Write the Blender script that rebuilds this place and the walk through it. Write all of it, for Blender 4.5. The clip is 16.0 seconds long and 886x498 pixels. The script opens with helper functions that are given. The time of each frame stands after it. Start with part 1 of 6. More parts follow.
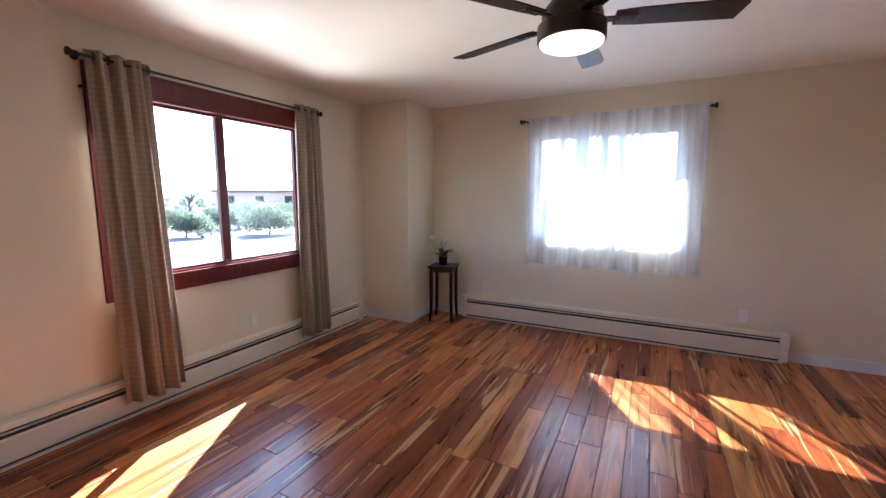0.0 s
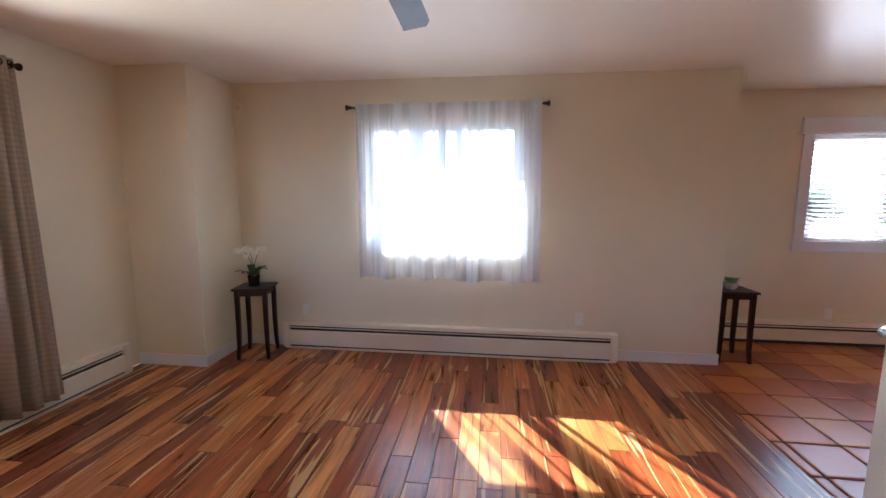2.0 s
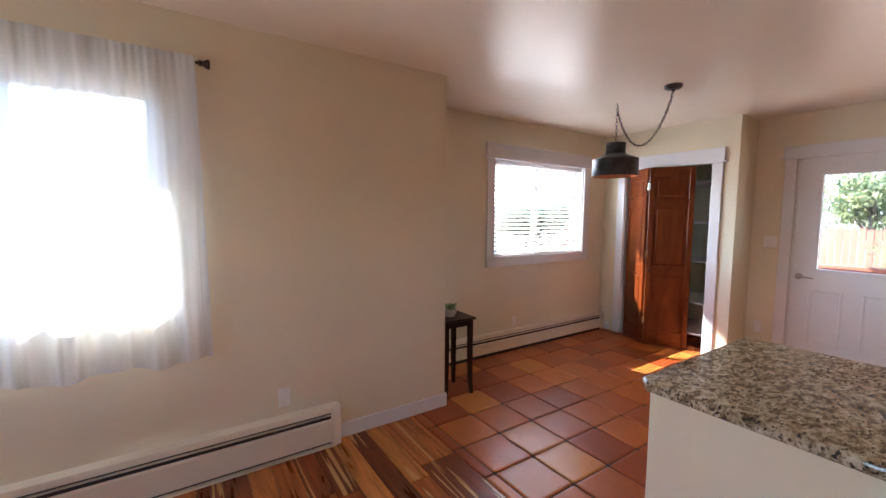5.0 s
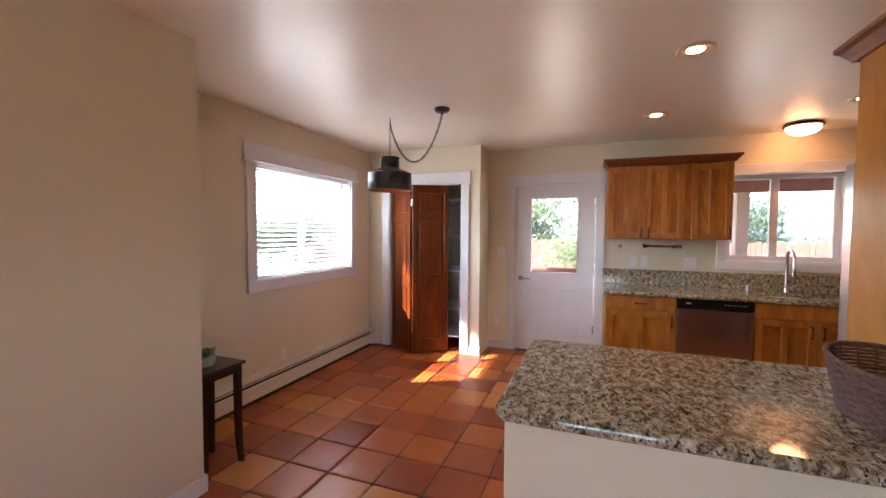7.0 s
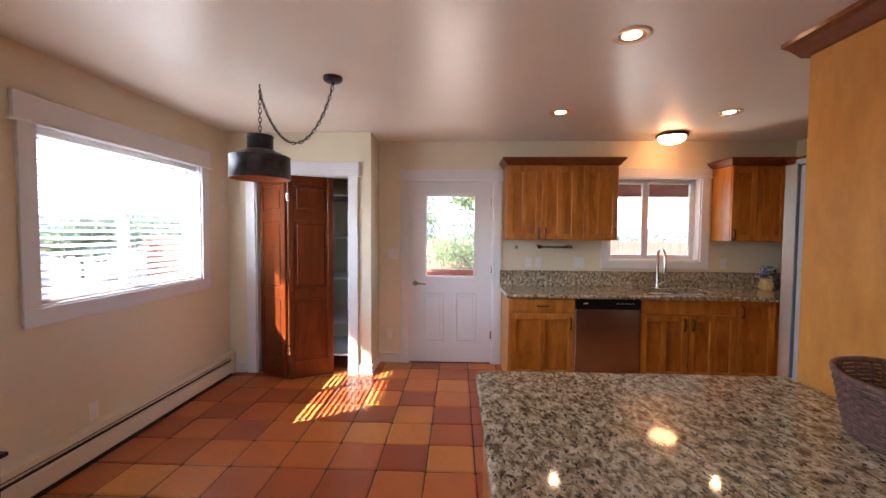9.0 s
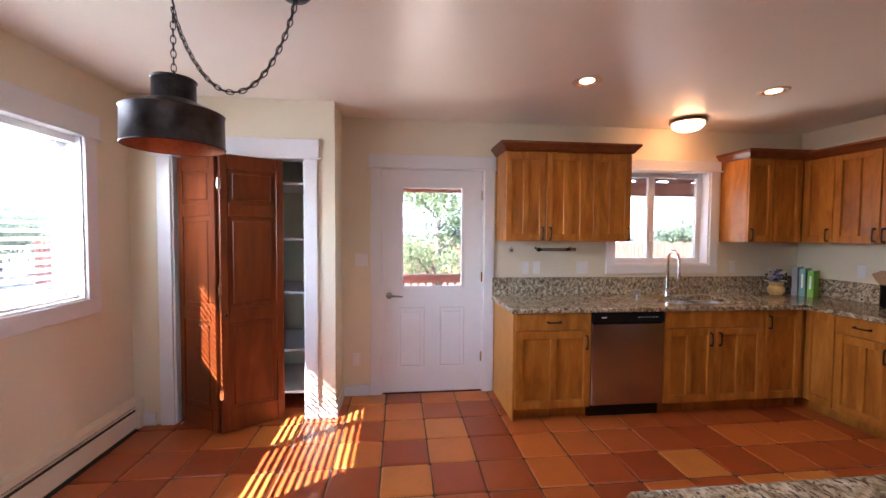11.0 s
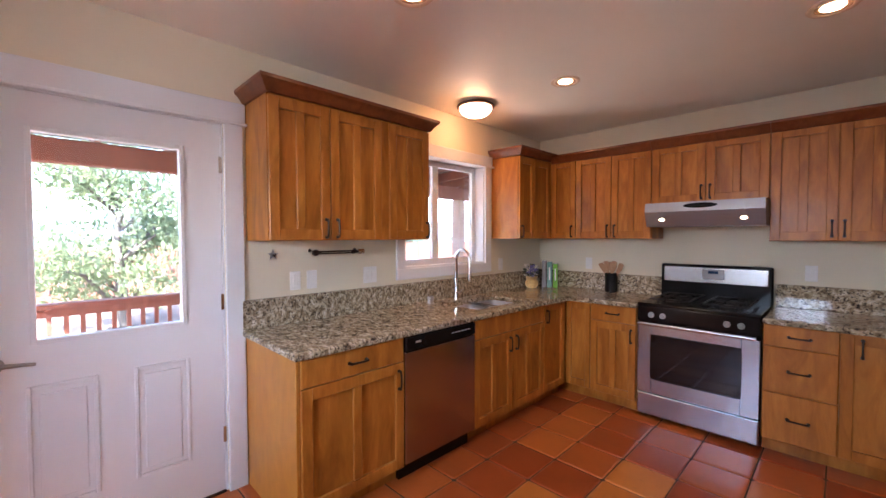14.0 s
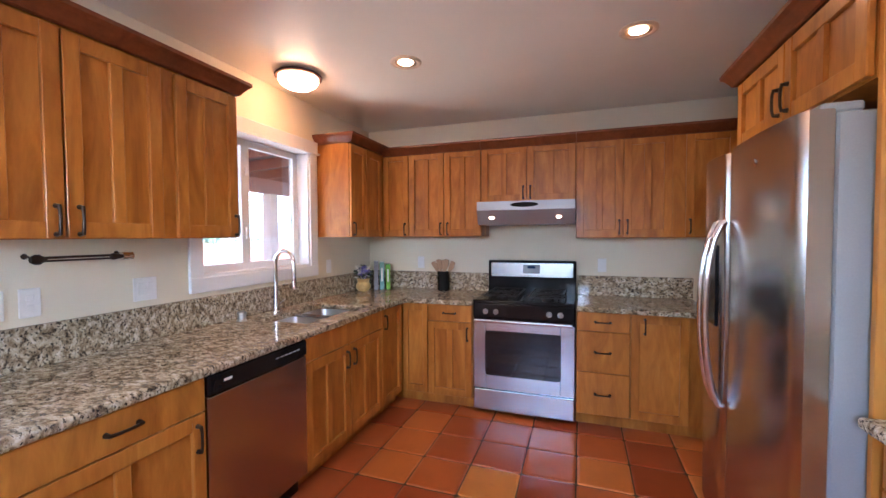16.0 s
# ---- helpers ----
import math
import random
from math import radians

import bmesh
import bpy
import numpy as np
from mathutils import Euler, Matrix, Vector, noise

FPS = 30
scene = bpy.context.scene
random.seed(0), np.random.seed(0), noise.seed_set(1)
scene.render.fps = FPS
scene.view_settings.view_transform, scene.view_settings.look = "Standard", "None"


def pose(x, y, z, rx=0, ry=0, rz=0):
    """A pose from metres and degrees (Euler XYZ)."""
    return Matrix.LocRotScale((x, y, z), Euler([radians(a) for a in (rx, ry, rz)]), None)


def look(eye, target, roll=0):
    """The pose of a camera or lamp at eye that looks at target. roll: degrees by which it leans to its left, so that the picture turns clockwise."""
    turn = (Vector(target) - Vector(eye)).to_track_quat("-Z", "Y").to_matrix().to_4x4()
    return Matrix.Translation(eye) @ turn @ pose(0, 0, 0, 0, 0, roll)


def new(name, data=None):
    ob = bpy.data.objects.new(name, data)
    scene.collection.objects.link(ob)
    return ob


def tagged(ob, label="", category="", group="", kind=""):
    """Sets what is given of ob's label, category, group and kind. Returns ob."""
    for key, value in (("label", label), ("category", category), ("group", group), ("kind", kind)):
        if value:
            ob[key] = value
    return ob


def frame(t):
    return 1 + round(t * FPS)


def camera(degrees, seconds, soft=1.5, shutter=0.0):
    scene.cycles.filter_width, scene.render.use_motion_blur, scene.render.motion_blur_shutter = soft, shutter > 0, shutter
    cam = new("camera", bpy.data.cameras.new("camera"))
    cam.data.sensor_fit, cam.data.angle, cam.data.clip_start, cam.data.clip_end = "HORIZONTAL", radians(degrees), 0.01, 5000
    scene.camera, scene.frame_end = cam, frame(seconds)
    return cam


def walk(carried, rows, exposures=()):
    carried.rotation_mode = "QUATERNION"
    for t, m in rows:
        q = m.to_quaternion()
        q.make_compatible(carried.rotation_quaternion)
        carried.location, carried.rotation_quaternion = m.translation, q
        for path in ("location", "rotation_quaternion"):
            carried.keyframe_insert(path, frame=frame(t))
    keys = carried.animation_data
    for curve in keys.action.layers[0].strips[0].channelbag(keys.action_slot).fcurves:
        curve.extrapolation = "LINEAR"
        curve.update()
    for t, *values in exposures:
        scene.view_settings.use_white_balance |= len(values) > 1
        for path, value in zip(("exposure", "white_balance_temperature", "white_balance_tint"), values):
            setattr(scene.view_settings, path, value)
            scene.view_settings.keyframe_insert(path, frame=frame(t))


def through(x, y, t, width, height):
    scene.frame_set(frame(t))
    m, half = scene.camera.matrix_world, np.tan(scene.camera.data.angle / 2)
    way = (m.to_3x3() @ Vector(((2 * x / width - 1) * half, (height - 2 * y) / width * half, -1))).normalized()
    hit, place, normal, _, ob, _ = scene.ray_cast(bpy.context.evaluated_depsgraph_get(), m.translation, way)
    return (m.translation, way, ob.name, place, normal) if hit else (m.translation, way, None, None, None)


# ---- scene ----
cam = camera(95.9, 16.0)
PATH = [
    (0, (0.183, 0.238, 1.427), (-0.729, 1.999, 1.171), -0.0),
    (0.5, (0.161, 0.39, 1.421), (-0.588, 2.226, 1.161), 0.1),
    (1, (0.18, 0.604, 1.439), (-0.388, 2.503, 1.175), 0.1),
    (1.5, (0.21, 0.803, 1.438), (-0.196, 2.745, 1.185), 0.1),
    (2, (0.172, 1.01, 1.44), (-0.059, 2.981, 1.186), 0.2),
    (2.5, (0.171, 1.2, 1.443), (0.156, 3.185, 1.197), 0.2),
    (3, (0.209, 1.409, 1.423), (0.404, 3.385, 1.181), 0.2),
    (3.5, (0.276, 1.592, 1.447), (0.683, 3.536, 1.212), 0.2),
    (6, (0.562, 2.397, 1.47), (2.105, 3.665, 1.36), 0.5),
    (6.5, (0.572, 2.495, 1.463), (2.302, 3.496, 1.373), 0.5),
    (7, (0.583, 2.591, 1.467), (2.452, 3.296, 1.379), 0.4),
    (7.5, (0.606, 2.682, 1.467), (2.546, 3.159, 1.381), 0.4),
    (8, (0.722, 2.768, 1.462), (2.692, 3.099, 1.376), 0.4),
    (8.5, (0.908, 2.852, 1.479), (2.896, 3.059, 1.395), 0.4),
    (9, (1.076, 2.961, 1.474), (3.073, 3.033, 1.39), 0.4),
    (11.5, (2.152, 3.403, 1.457), (4.122, 3.062, 1.383), 0.4),
    (12, (2.391, 3.428, 1.425), (4.325, 2.924, 1.355), 0.4),
    (12.5, (2.625, 3.382, 1.447), (4.514, 2.727, 1.377), 0.3),
    (13, (2.814, 3.364, 1.441), (4.617, 2.501, 1.373), 0.3),
    (13.5, (3.002, 3.362, 1.432), (4.632, 2.205, 1.368), 0.2),
    (14, (3.12, 3.273, 1.421), (4.536, 1.861, 1.36), -0.1),
    (14.5, (3.199, 3.129, 1.419), (4.417, 1.543, 1.358), -0.3),
    (15, (3.26, 3.059, 1.42), (4.304, 1.354, 1.356), -0.4),
    (15.5, (3.377, 3.04, 1.419), (4.216, 1.226, 1.353), -0.2),
    (16, (3.457, 3.024, 1.406), (4.107, 1.133, 1.342), -0.3),
]
EXPOSURE = 4.26
walk(cam, [(t, look(eye, target, roll)) for t, eye, target, roll in PATH],
     exposures=[(0.0, EXPOSURE + 0.08, 5450, 11), (2.0, EXPOSURE + 0.2, 5700, 11), (3.5, EXPOSURE + 0.18, 6200, 12), (7.0, EXPOSURE + 0.32, 6250, 12), (9.0, EXPOSURE + 0.34, 6250, 13),
                (12.5, EXPOSURE + 0.6, 5900, 17), (14.5, EXPOSURE + 0.68, 5950, 17), (15.0, EXPOSURE + 0.92, 6000, 17), (15.5, EXPOSURE + 0.94, 6050, 17), (16.0, EXPOSURE + 0.98, 5350, 12)])

# ---- world and light ----
SUN_WAY = Vector((0.62, -1.043, -1.0)).normalized()
SUN_UP = math.asin(-SUN_WAY.z)
SUN_AZ = math.atan2(-SUN_WAY.x, -SUN_WAY.y)
world = bpy.data.worlds.new("world")
scene.world = world
world.use_nodes = True
wn = world.node_tree
sky = wn.nodes.new("ShaderNodeTexSky")
sky.sky_type, sky.sun_disc = "NISHITA", False
sky.sun_elevation, sky.sun_rotation = SUN_UP, SUN_AZ
sky.altitude, sky.dust_density = 1800, 2.0
wn.links.new(sky.outputs[0], wn.nodes["Background"].inputs[0])
wn.nodes["Background"].inputs[1].default_value = 0.15
sun_data = bpy.data.lights.new("sun", "SUN")
sun_data.energy, sun_data.angle, sun_data.color = 3.3, radians(0.42), (1.0, 0.95, 0.90)
sun = new("sun", sun_data)
sun.matrix_world = look((-10, 18, 20), Vector((-10, 18, 20)) + SUN_WAY)



GROUND_GLOW = (1.0, 0.90, 0.76)


def window_light(name, x, y, z, width, height, watts, way=(0, -1, 0), color=(0.90, 0.95, 1.0)):
    """Daylight that comes in at a window's opening."""
    d = bpy.data.lights.new(name, "AREA")
    d.shape, d.size, d.size_y, d.energy, d.color = "RECTANGLE", width, height, watts, color
    new(name, d).matrix_world = look((x, y, z), (x + way[0], y + way[1], z + way[2]))


window_light("sky_light_blind_window", 3.955, 5.475, 1.83, 1.34, 0.36, 1.8, (0, -1, -0.45))
# light thrown up by the sunlit ground and deck below the openings
window_light("ground_light_red_window", -4.9, 2.30, 0.18, 2.4, 1.2, 17.0, (1, 0, 1), GROUND_GLOW)
window_light("ground_light_back_door", 6.65, 3.04, 0.74, 0.6, 0.5, 0.7, (-0.8, 0, 1), GROUND_GLOW)
window_light("ground_light_sink_window", 6.65, 0.81, 0.92, 0.95, 0.5, 1.2, (-0.8, 0, 1), GROUND_GLOW)

# the lit recessed lights over the kitchen
CANS = ((4.465, 2.116), (4.476, 0.744), (3.168, 2.09), (3.176, 0.689))
for cx, cy in CANS:
    can = bpy.data.lights.new("can_lamp", "SPOT")
    can.energy, can.color, can.spot_size, can.spot_blend = 0.32, (1.0, 0.76, 0.50), radians(140), 0.7
    can.shadow_soft_size = 0.03
    new("can_lamp", can).matrix_world = look((cx, cy, 2.44), (cx, cy + 0.001, 0))


# ---- materials ----
def nodes_of(name, rough=0.6, metal=0.0, color=(0.8, 0.8, 0.8), spec=0.5, coat=0.0):
    m = bpy.data.materials.new(name)
    m.use_nodes = True
    b = m.node_tree.nodes["Principled BSDF"]
    b.inputs["Base Color"].default_value = (*color, 1)
    b.inputs["Roughness"].default_value = rough
    b.inputs["Metallic"].default_value = metal
    b.inputs["Specular IOR Level"].default_value = spec
    b.inputs["Coat Weight"].default_value = coat
    b.inputs["Coat Roughness"].default_value = 0.12
    return m, m.node_tree, b


def nd(nt, kind, **settings):
    n = nt.nodes.new("ShaderNode" + kind)
    for k, v in settings.items():
        n.inputs[k.replace("_", " ")].default_value = v
    return n


def coords(nt, scale, shift=0.0, wobble=0.0):
    """World position times a scale, shifted by each object's random number."""
    geo = nd(nt, "NewGeometry")
    mp = nd(nt, "Mapping")
    mp.inputs["Scale"].default_value = scale
    nt.links.new(geo.outputs["Position"], mp.inputs["Vector"])
    if shift:
        info = nd(nt, "ObjectInfo")
        mul = nd(nt, "Math")
        mul.operation = "MULTIPLY"
        mul.inputs[1].default_value = shift
        nt.links.new(info.outputs["Random"], mul.inputs[0])
        nt.links.new(mul.outputs[0], mp.inputs["Location"])
    return mp.outputs[0]


def noise_of(nt, vec, scale=1.0, detail=4.0, rough=0.55, distort=0.0):
    n = nd(nt, "TexNoise", Scale=scale, Detail=detail, Roughness=rough, Distortion=distort)
    nt.links.new(vec, n.inputs["Vector"])
    return n.outputs["Fac"]


def ramp(nt, fac, stops):
    r = nd(nt, "ValToRGB")
    e = r.color_ramp.elements
    e[0].position, e[0].color = stops[0][0], (*stops[0][1], 1)
    e[1].position, e[1].color = stops[-1][0], (*stops[-1][1], 1)
    for p, c in stops[1:-1]:
        k = e.new(p)
        k.color = (*c, 1)
    nt.links.new(fac, r.inputs[0])
    return r.outputs[0]


def mix(nt, fac, a, b, kind="MIX"):
    m = nt.nodes.new("ShaderNodeMix")
    m.data_type, m.blend_type = "RGBA", kind
    for slot, v in ((0, fac), (6, a), (7, b)):
        if isinstance(v, (int, float)):
            m.inputs[slot].default_value = v
        elif isinstance(v, tuple):
            m.inputs[slot].default_value = (*v, 1)
        else:
            nt.links.new(v, m.inputs[slot])
    return m.outputs[2]


def bump(nt, b, height, strength=0.2, dist=0.01):
    k = nd(nt, "Bump", Strength=strength, Distance=dist)
    nt.links.new(height, k.inputs["Height"])
    nt.links.new(k.outputs[0], b.inputs["Normal"])


def rough_by(nt, b, fac, lo, hi):
    k = nd(nt, "MapRange")
    k.inputs["To Min"].default_value, k.inputs["To Max"].default_value = lo, hi
    nt.links.new(fac, k.inputs["Value"])
    nt.links.new(k.outputs[0], b.inputs["Roughness"])


def paint(name, color, rough, grain=0.12, spec=0.5, scale=180):
    m, nt, b = nodes_of(name, rough, spec=spec)
    big = noise_of(nt, coords(nt, (1.3, 1.3, 1.3)), 1.0, 3)
    c = ramp(nt, big, [(0.3, tuple(v * 0.96 for v in color)), (0.7, tuple(min(1, v * 1.03) for v in color))])
    nt.links.new(c, b.inputs["Base Color"])
    fine = noise_of(nt, coords(nt, (1, 1, 1)), scale, 2)
    bump(nt, b, fine, grain, 0.004)
    return m


def wood(name, stops, scale, rough=0.35, shift=0.0, coat=0.0, tone=0.25, relief=0.08):
    m, nt, b = nodes_of(name, rough, spec=0.32, coat=coat)
    v = coords(nt, scale, shift)
    grain = noise_of(nt, v, 1.0, 6, 0.6, 1.2)
    c = ramp(nt, grain, stops)
    fine = noise_of(nt, coords(nt, tuple(s * 6 for s in scale), shift), 1.0, 3)
    c = mix(nt, tone, c, ramp(nt, fine, [(0.3, (0.35, 0.3, 0.28)), (0.7, (1, 1, 1))]), "MULTIPLY")
    nt.links.new(c, b.inputs["Base Color"])
    bump(nt, b, fine, relief, 0.003)
    rough_by(nt, b, grain, rough * 0.8, rough * 1.25)
    return m


def plain(name, color, rough=0.5, metal=0.0, spec=0.5, coat=0.0, wear=0.12, scale=40):
    m, nt, b = nodes_of(name, rough, metal, color, spec, coat)
    n = noise_of(nt, coords(nt, (1, 1, 1)), scale, 4)
    c = ramp(nt, n, [(0.3, tuple(v * (1 - wear) for v in color)), (0.75, tuple(min(1, v * (1 + wear)) for v in color))])
    nt.links.new(c, b.inputs["Base Color"])
    rough_by(nt, b, n, rough * 0.85, min(1, rough * 1.2))
    return m


def brushed(name, color, rough, scale):
    m, nt, b = nodes_of(name, rough, 1.0, color)
    n = noise_of(nt, coords(nt, scale), 1.0, 4)
    rough_by(nt, b, n, rough * 0.9, rough * 1.12)
    nt.links.new(ramp(nt, n, [(0.3, tuple(v * 0.98 for v in color)), (0.7, color)]), b.inputs["Base Color"])
    return m


def glow(name, color, strength):
    m = bpy.data.materials.new(name)
    m.use_nodes = True
    nt = m.node_tree
    nt.nodes.remove(nt.nodes["Principled BSDF"])
    e = nd(nt, "Emission", Strength=strength)
    e.inputs["Color"].default_value = (*color, 1)
    nt.links.new(e.outputs[0], nt.nodes["Material Output"].inputs[0])
    return m


WALL = paint("cream wall paint", (0.75, 0.69, 0.535), 0.62, 0.18, 0.35)
CEIL = paint("satin ceiling paint", (0.84, 0.795, 0.705), 0.33, 0.04, 0.5, 60)
WHITE = paint("white trim paint", (0.74, 0.755, 0.785), 0.32, 0.03, 0.5, 60)
HEATER = paint("cream enamel", (0.78, 0.72, 0.60), 0.35, 0.03, 0.5, 60)
DARKSLOT = plain("dark slot", (0.03, 0.028, 0.025), 0.7)
PLASTIC = plain("white plastic", (0.80, 0.79, 0.76), 0.35, wear=0.03)
REDWOOD = wood("red stained wood", [(0.25, (0.075, 0.010, 0.008)), (0.75, (0.16, 0.020, 0.016))], (20, 20, 3), 0.30, coat=0.08)
DOORWOOD = wood("stained panel door", [(0.25, (0.105, 0.020, 0.004)), (0.55, (0.175, 0.037, 0.007)), (0.8, (0.24, 0.058, 0.011))], (5, 5, 0.9), 0.36, coat=0.1, relief=0.03)
ESPRESSO = wood("espresso wood", [(0.3, (0.012, 0.005, 0.004)), (0.7, (0.028, 0.010, 0.007))], (24, 24, 4), 0.32, coat=0.05)
CABINET = wood("honey maple", [(0.25, (0.25, 0.083, 0.010)), (0.5, (0.44, 0.163, 0.023)), (0.75, (0.61, 0.265, 0.045))], (7, 7, 1.6), 0.34, shift=30.0, coat=0.06, tone=0.24, relief=0.04)
PANELWOOD = wood("honey maple panel", [(0.25, (0.43, 0.165, 0.026)), (0.5, (0.52, 0.218, 0.036)), (0.8, (0.62, 0.285, 0.055))], (4, 4, 1.6), 0.35, coat=0.12, tone=0.2, relief=0.02)
CROWN = wood("cherry crown", [(0.25, (0.13, 0.035, 0.012)), (0.75, (0.24, 0.075, 0.024))], (9, 9, 9), 0.33, coat=0.25, relief=0.03)
BRONZE = plain("dark bronze", (0.045, 0.032, 0.026), 0.38, 0.85)
DOMERIM = plain("bronze lamp rim", (0.10, 0.045, 0.028), 0.4, 0.3)
CHROME = plain("chrome", (0.75, 0.75, 0.76), 0.12, 1.0, wear=0.02)
STEEL = brushed("brushed steel", (0.50, 0.52, 0.555), 0.24, (3, 3, 600))
STEELV = brushed("fridge steel", (0.62, 0.615, 0.61), 0.20, (900, 900, 4))
SINKSTEEL = brushed("sink steel", (0.66, 0.66, 0.67), 0.36, (90, 90, 90))
HOODSTEEL = brushed("hood steel", (0.36, 0.37, 0.39), 0.45, (3, 3, 500))
NICKEL = plain("satin nickel", (0.36, 0.35, 0.34), 0.3, 1.0, wear=0.05)
DWSTEEL = brushed("dishwasher steel", (0.45, 0.41, 0.39), 0.22, (260, 260, 3))
BLACK = plain("black enamel", (0.008, 0.008, 0.009), 0.16, spec=0.22, wear=0.05)
IRON = plain("cast iron", (0.012, 0.011, 0.011), 0.5, spec=0.3)
GREYPAINT = plain("grey textured paint", (0.30, 0.315, 0.33), 0.42, wear=0.04, scale=200)
OVENGLASS = plain("oven glass", (0.012, 0.011, 0.011), 0.06, wear=0.02)
COPPER = plain("copper lining", (0.60, 0.25, 0.14), 0.35, 1.0, wear=0.15)
PATINA = plain("patinated metal", (0.055, 0.056, 0.066), 0.36, 0.7, wear=0.6, scale=11)
LAMPWARM = glow("warm lamp glass", (1.0, 0.46, 0.20), 1.0)
LAMPFAN = glow("fan lamp glass", (1.0, 0.80, 0.56), 0.12)
LAMPCAN = glow("can lamp", (1.0, 0.56, 0.27), 1.6)
LAMPHOOD = glow("hood lamp", (1.0, 0.62, 0.34), 0.6)
BAFFLE = plain("can trim", (0.74, 0.60, 0.46), 0.35, 0.4)
BAFFLEIN = plain("can baffle", (0.30, 0.18, 0.10), 0.45)
LEAF = plain("dark green leaf", (0.025, 0.06, 0.02), 0.35, wear=0.3)
SUCCULENT = plain("pale green leaf", (0.20, 0.36, 0.14), 0.5, wear=0.3)
PETAL = plain("cream petal", (0.80, 0.76, 0.62), 0.6)
GREYPOT = plain("grey pot", (0.50, 0.49, 0.47), 0.7)
OCHRE = plain("ochre ceramic", (0.62, 0.40, 0.15), 0.3, wear=0.2)
SPOON = wood("spoon wood", [(0.3, (0.38, 0.23, 0.13)), (0.7, (0.50, 0.33, 0.2))], (30, 30, 5), 0.6)
BOOKGREEN = plain("green cover", (0.16, 0.42, 0.04), 0.5, wear=0.05)
BOOKTEAL = plain("teal cover", (0.16, 0.33, 0.31), 0.5, wear=0.05)
BOOKGREY = plain("grey cover", (0.26, 0.26, 0.28), 0.5, wear=0.05)
PURPLE = plain("violet flower", (0.22, 0.20, 0.45), 0.6)
BLUEBLACK = plain("display blue", (0.02, 0.05, 0.12), 0.1)


def granite_mat():
    m, nt, b = nodes_of("speckled granite", 0.07, spec=0.42)
    v = coords(nt, (1, 1.0, 1))
    n1 = noise_of(nt, coords(nt, (1, 1.5, 1.2)), 24, 5, 0.68, 0.5)
    c = ramp(nt, n1, [(0.32, (0.060, 0.045, 0.030)), (0.42, (0.22, 0.17, 0.105)), (0.54, (0.47, 0.405, 0.29)), (0.68, (0.68, 0.63, 0.52))])
    n2 = noise_of(nt, coords(nt, (1, 1.7, 1.4), 0), 62, 2, 0.6, 0.25)
    c = mix(nt, ramp(nt, n2, [(0.55, (0, 0, 0)), (0.62, (1, 1, 1))]), c, (0.030, 0.027, 0.024))
    n3 = noise_of(nt, coords(nt, (1.4, 1, 1)), 40, 3, 0.6, 0.5)
    c = mix(nt, ramp(nt, n3, [(0.60, (0, 0, 0)), (0.68, (1, 1, 1))]), c, (0.21, 0.155, 0.09))
    nt.links.new(c, b.inputs["Base Color"])
    rough_by(nt, b, n1, 0.045, 0.085)
    return m


def floor_wood():
    m, nt, b = nodes_of("acacia plank", 0.28, spec=0.42, coat=0.08)
    info = nd(nt, "ObjectInfo")
    base = ramp(nt, info.outputs["Random"], [(0.0, (0.105, 0.024, 0.009)), (0.25, (0.185, 0.047, 0.014)), (0.55, (0.28, 0.082, 0.022)), (0.8, (0.35, 0.128, 0.035)), (1.0, (0.45, 0.21, 0.066))])
    v = coords(nt, (11, 0.9, 11), 40)
    g = noise_of(nt, v, 1.0, 6, 0.58, 1.7)
    c = mix(nt, 0.9, base, ramp(nt, g, [(0.28, (0.36, 0.28, 0.25)), (0.5, (1.28, 1.15, 1.05)), (0.72, (2.2, 1.95, 1.7))]), "MULTIPLY")
    sap = noise_of(nt, coords(nt, (17, 0.8, 17), 23), 1.0, 2, 0.4, 1.6)
    c = mix(nt, ramp(nt, sap, [(0.615, (0, 0, 0)), (0.635, (1, 1, 1))]), c, (0.60, 0.345, 0.145))
    dark = noise_of(nt, coords(nt, (13, 0.9, 13), 61), 1.0, 3, 0.5, 2.0)
    c = mix(nt, ramp(nt, dark, [(0.66, (0, 0, 0)), (0.72, (0.75, 0.75, 0.75))]), c, (0.035, 0.014, 0.008))
    fine = noise_of(nt, coords(nt, (160, 6, 160), 17), 1.0, 3)
    c = mix(nt, 0.3, c, ramp(nt, fine, [(0.3, (0.55, 0.5, 0.48)), (0.7, (1, 1, 1))]), "MULTIPLY")
    nt.links.new(c, b.inputs["Base Color"])
    rough_by(nt, b, g, 0.22, 0.36)
    bump(nt, b, fine, 0.06, 0.002)
    return m


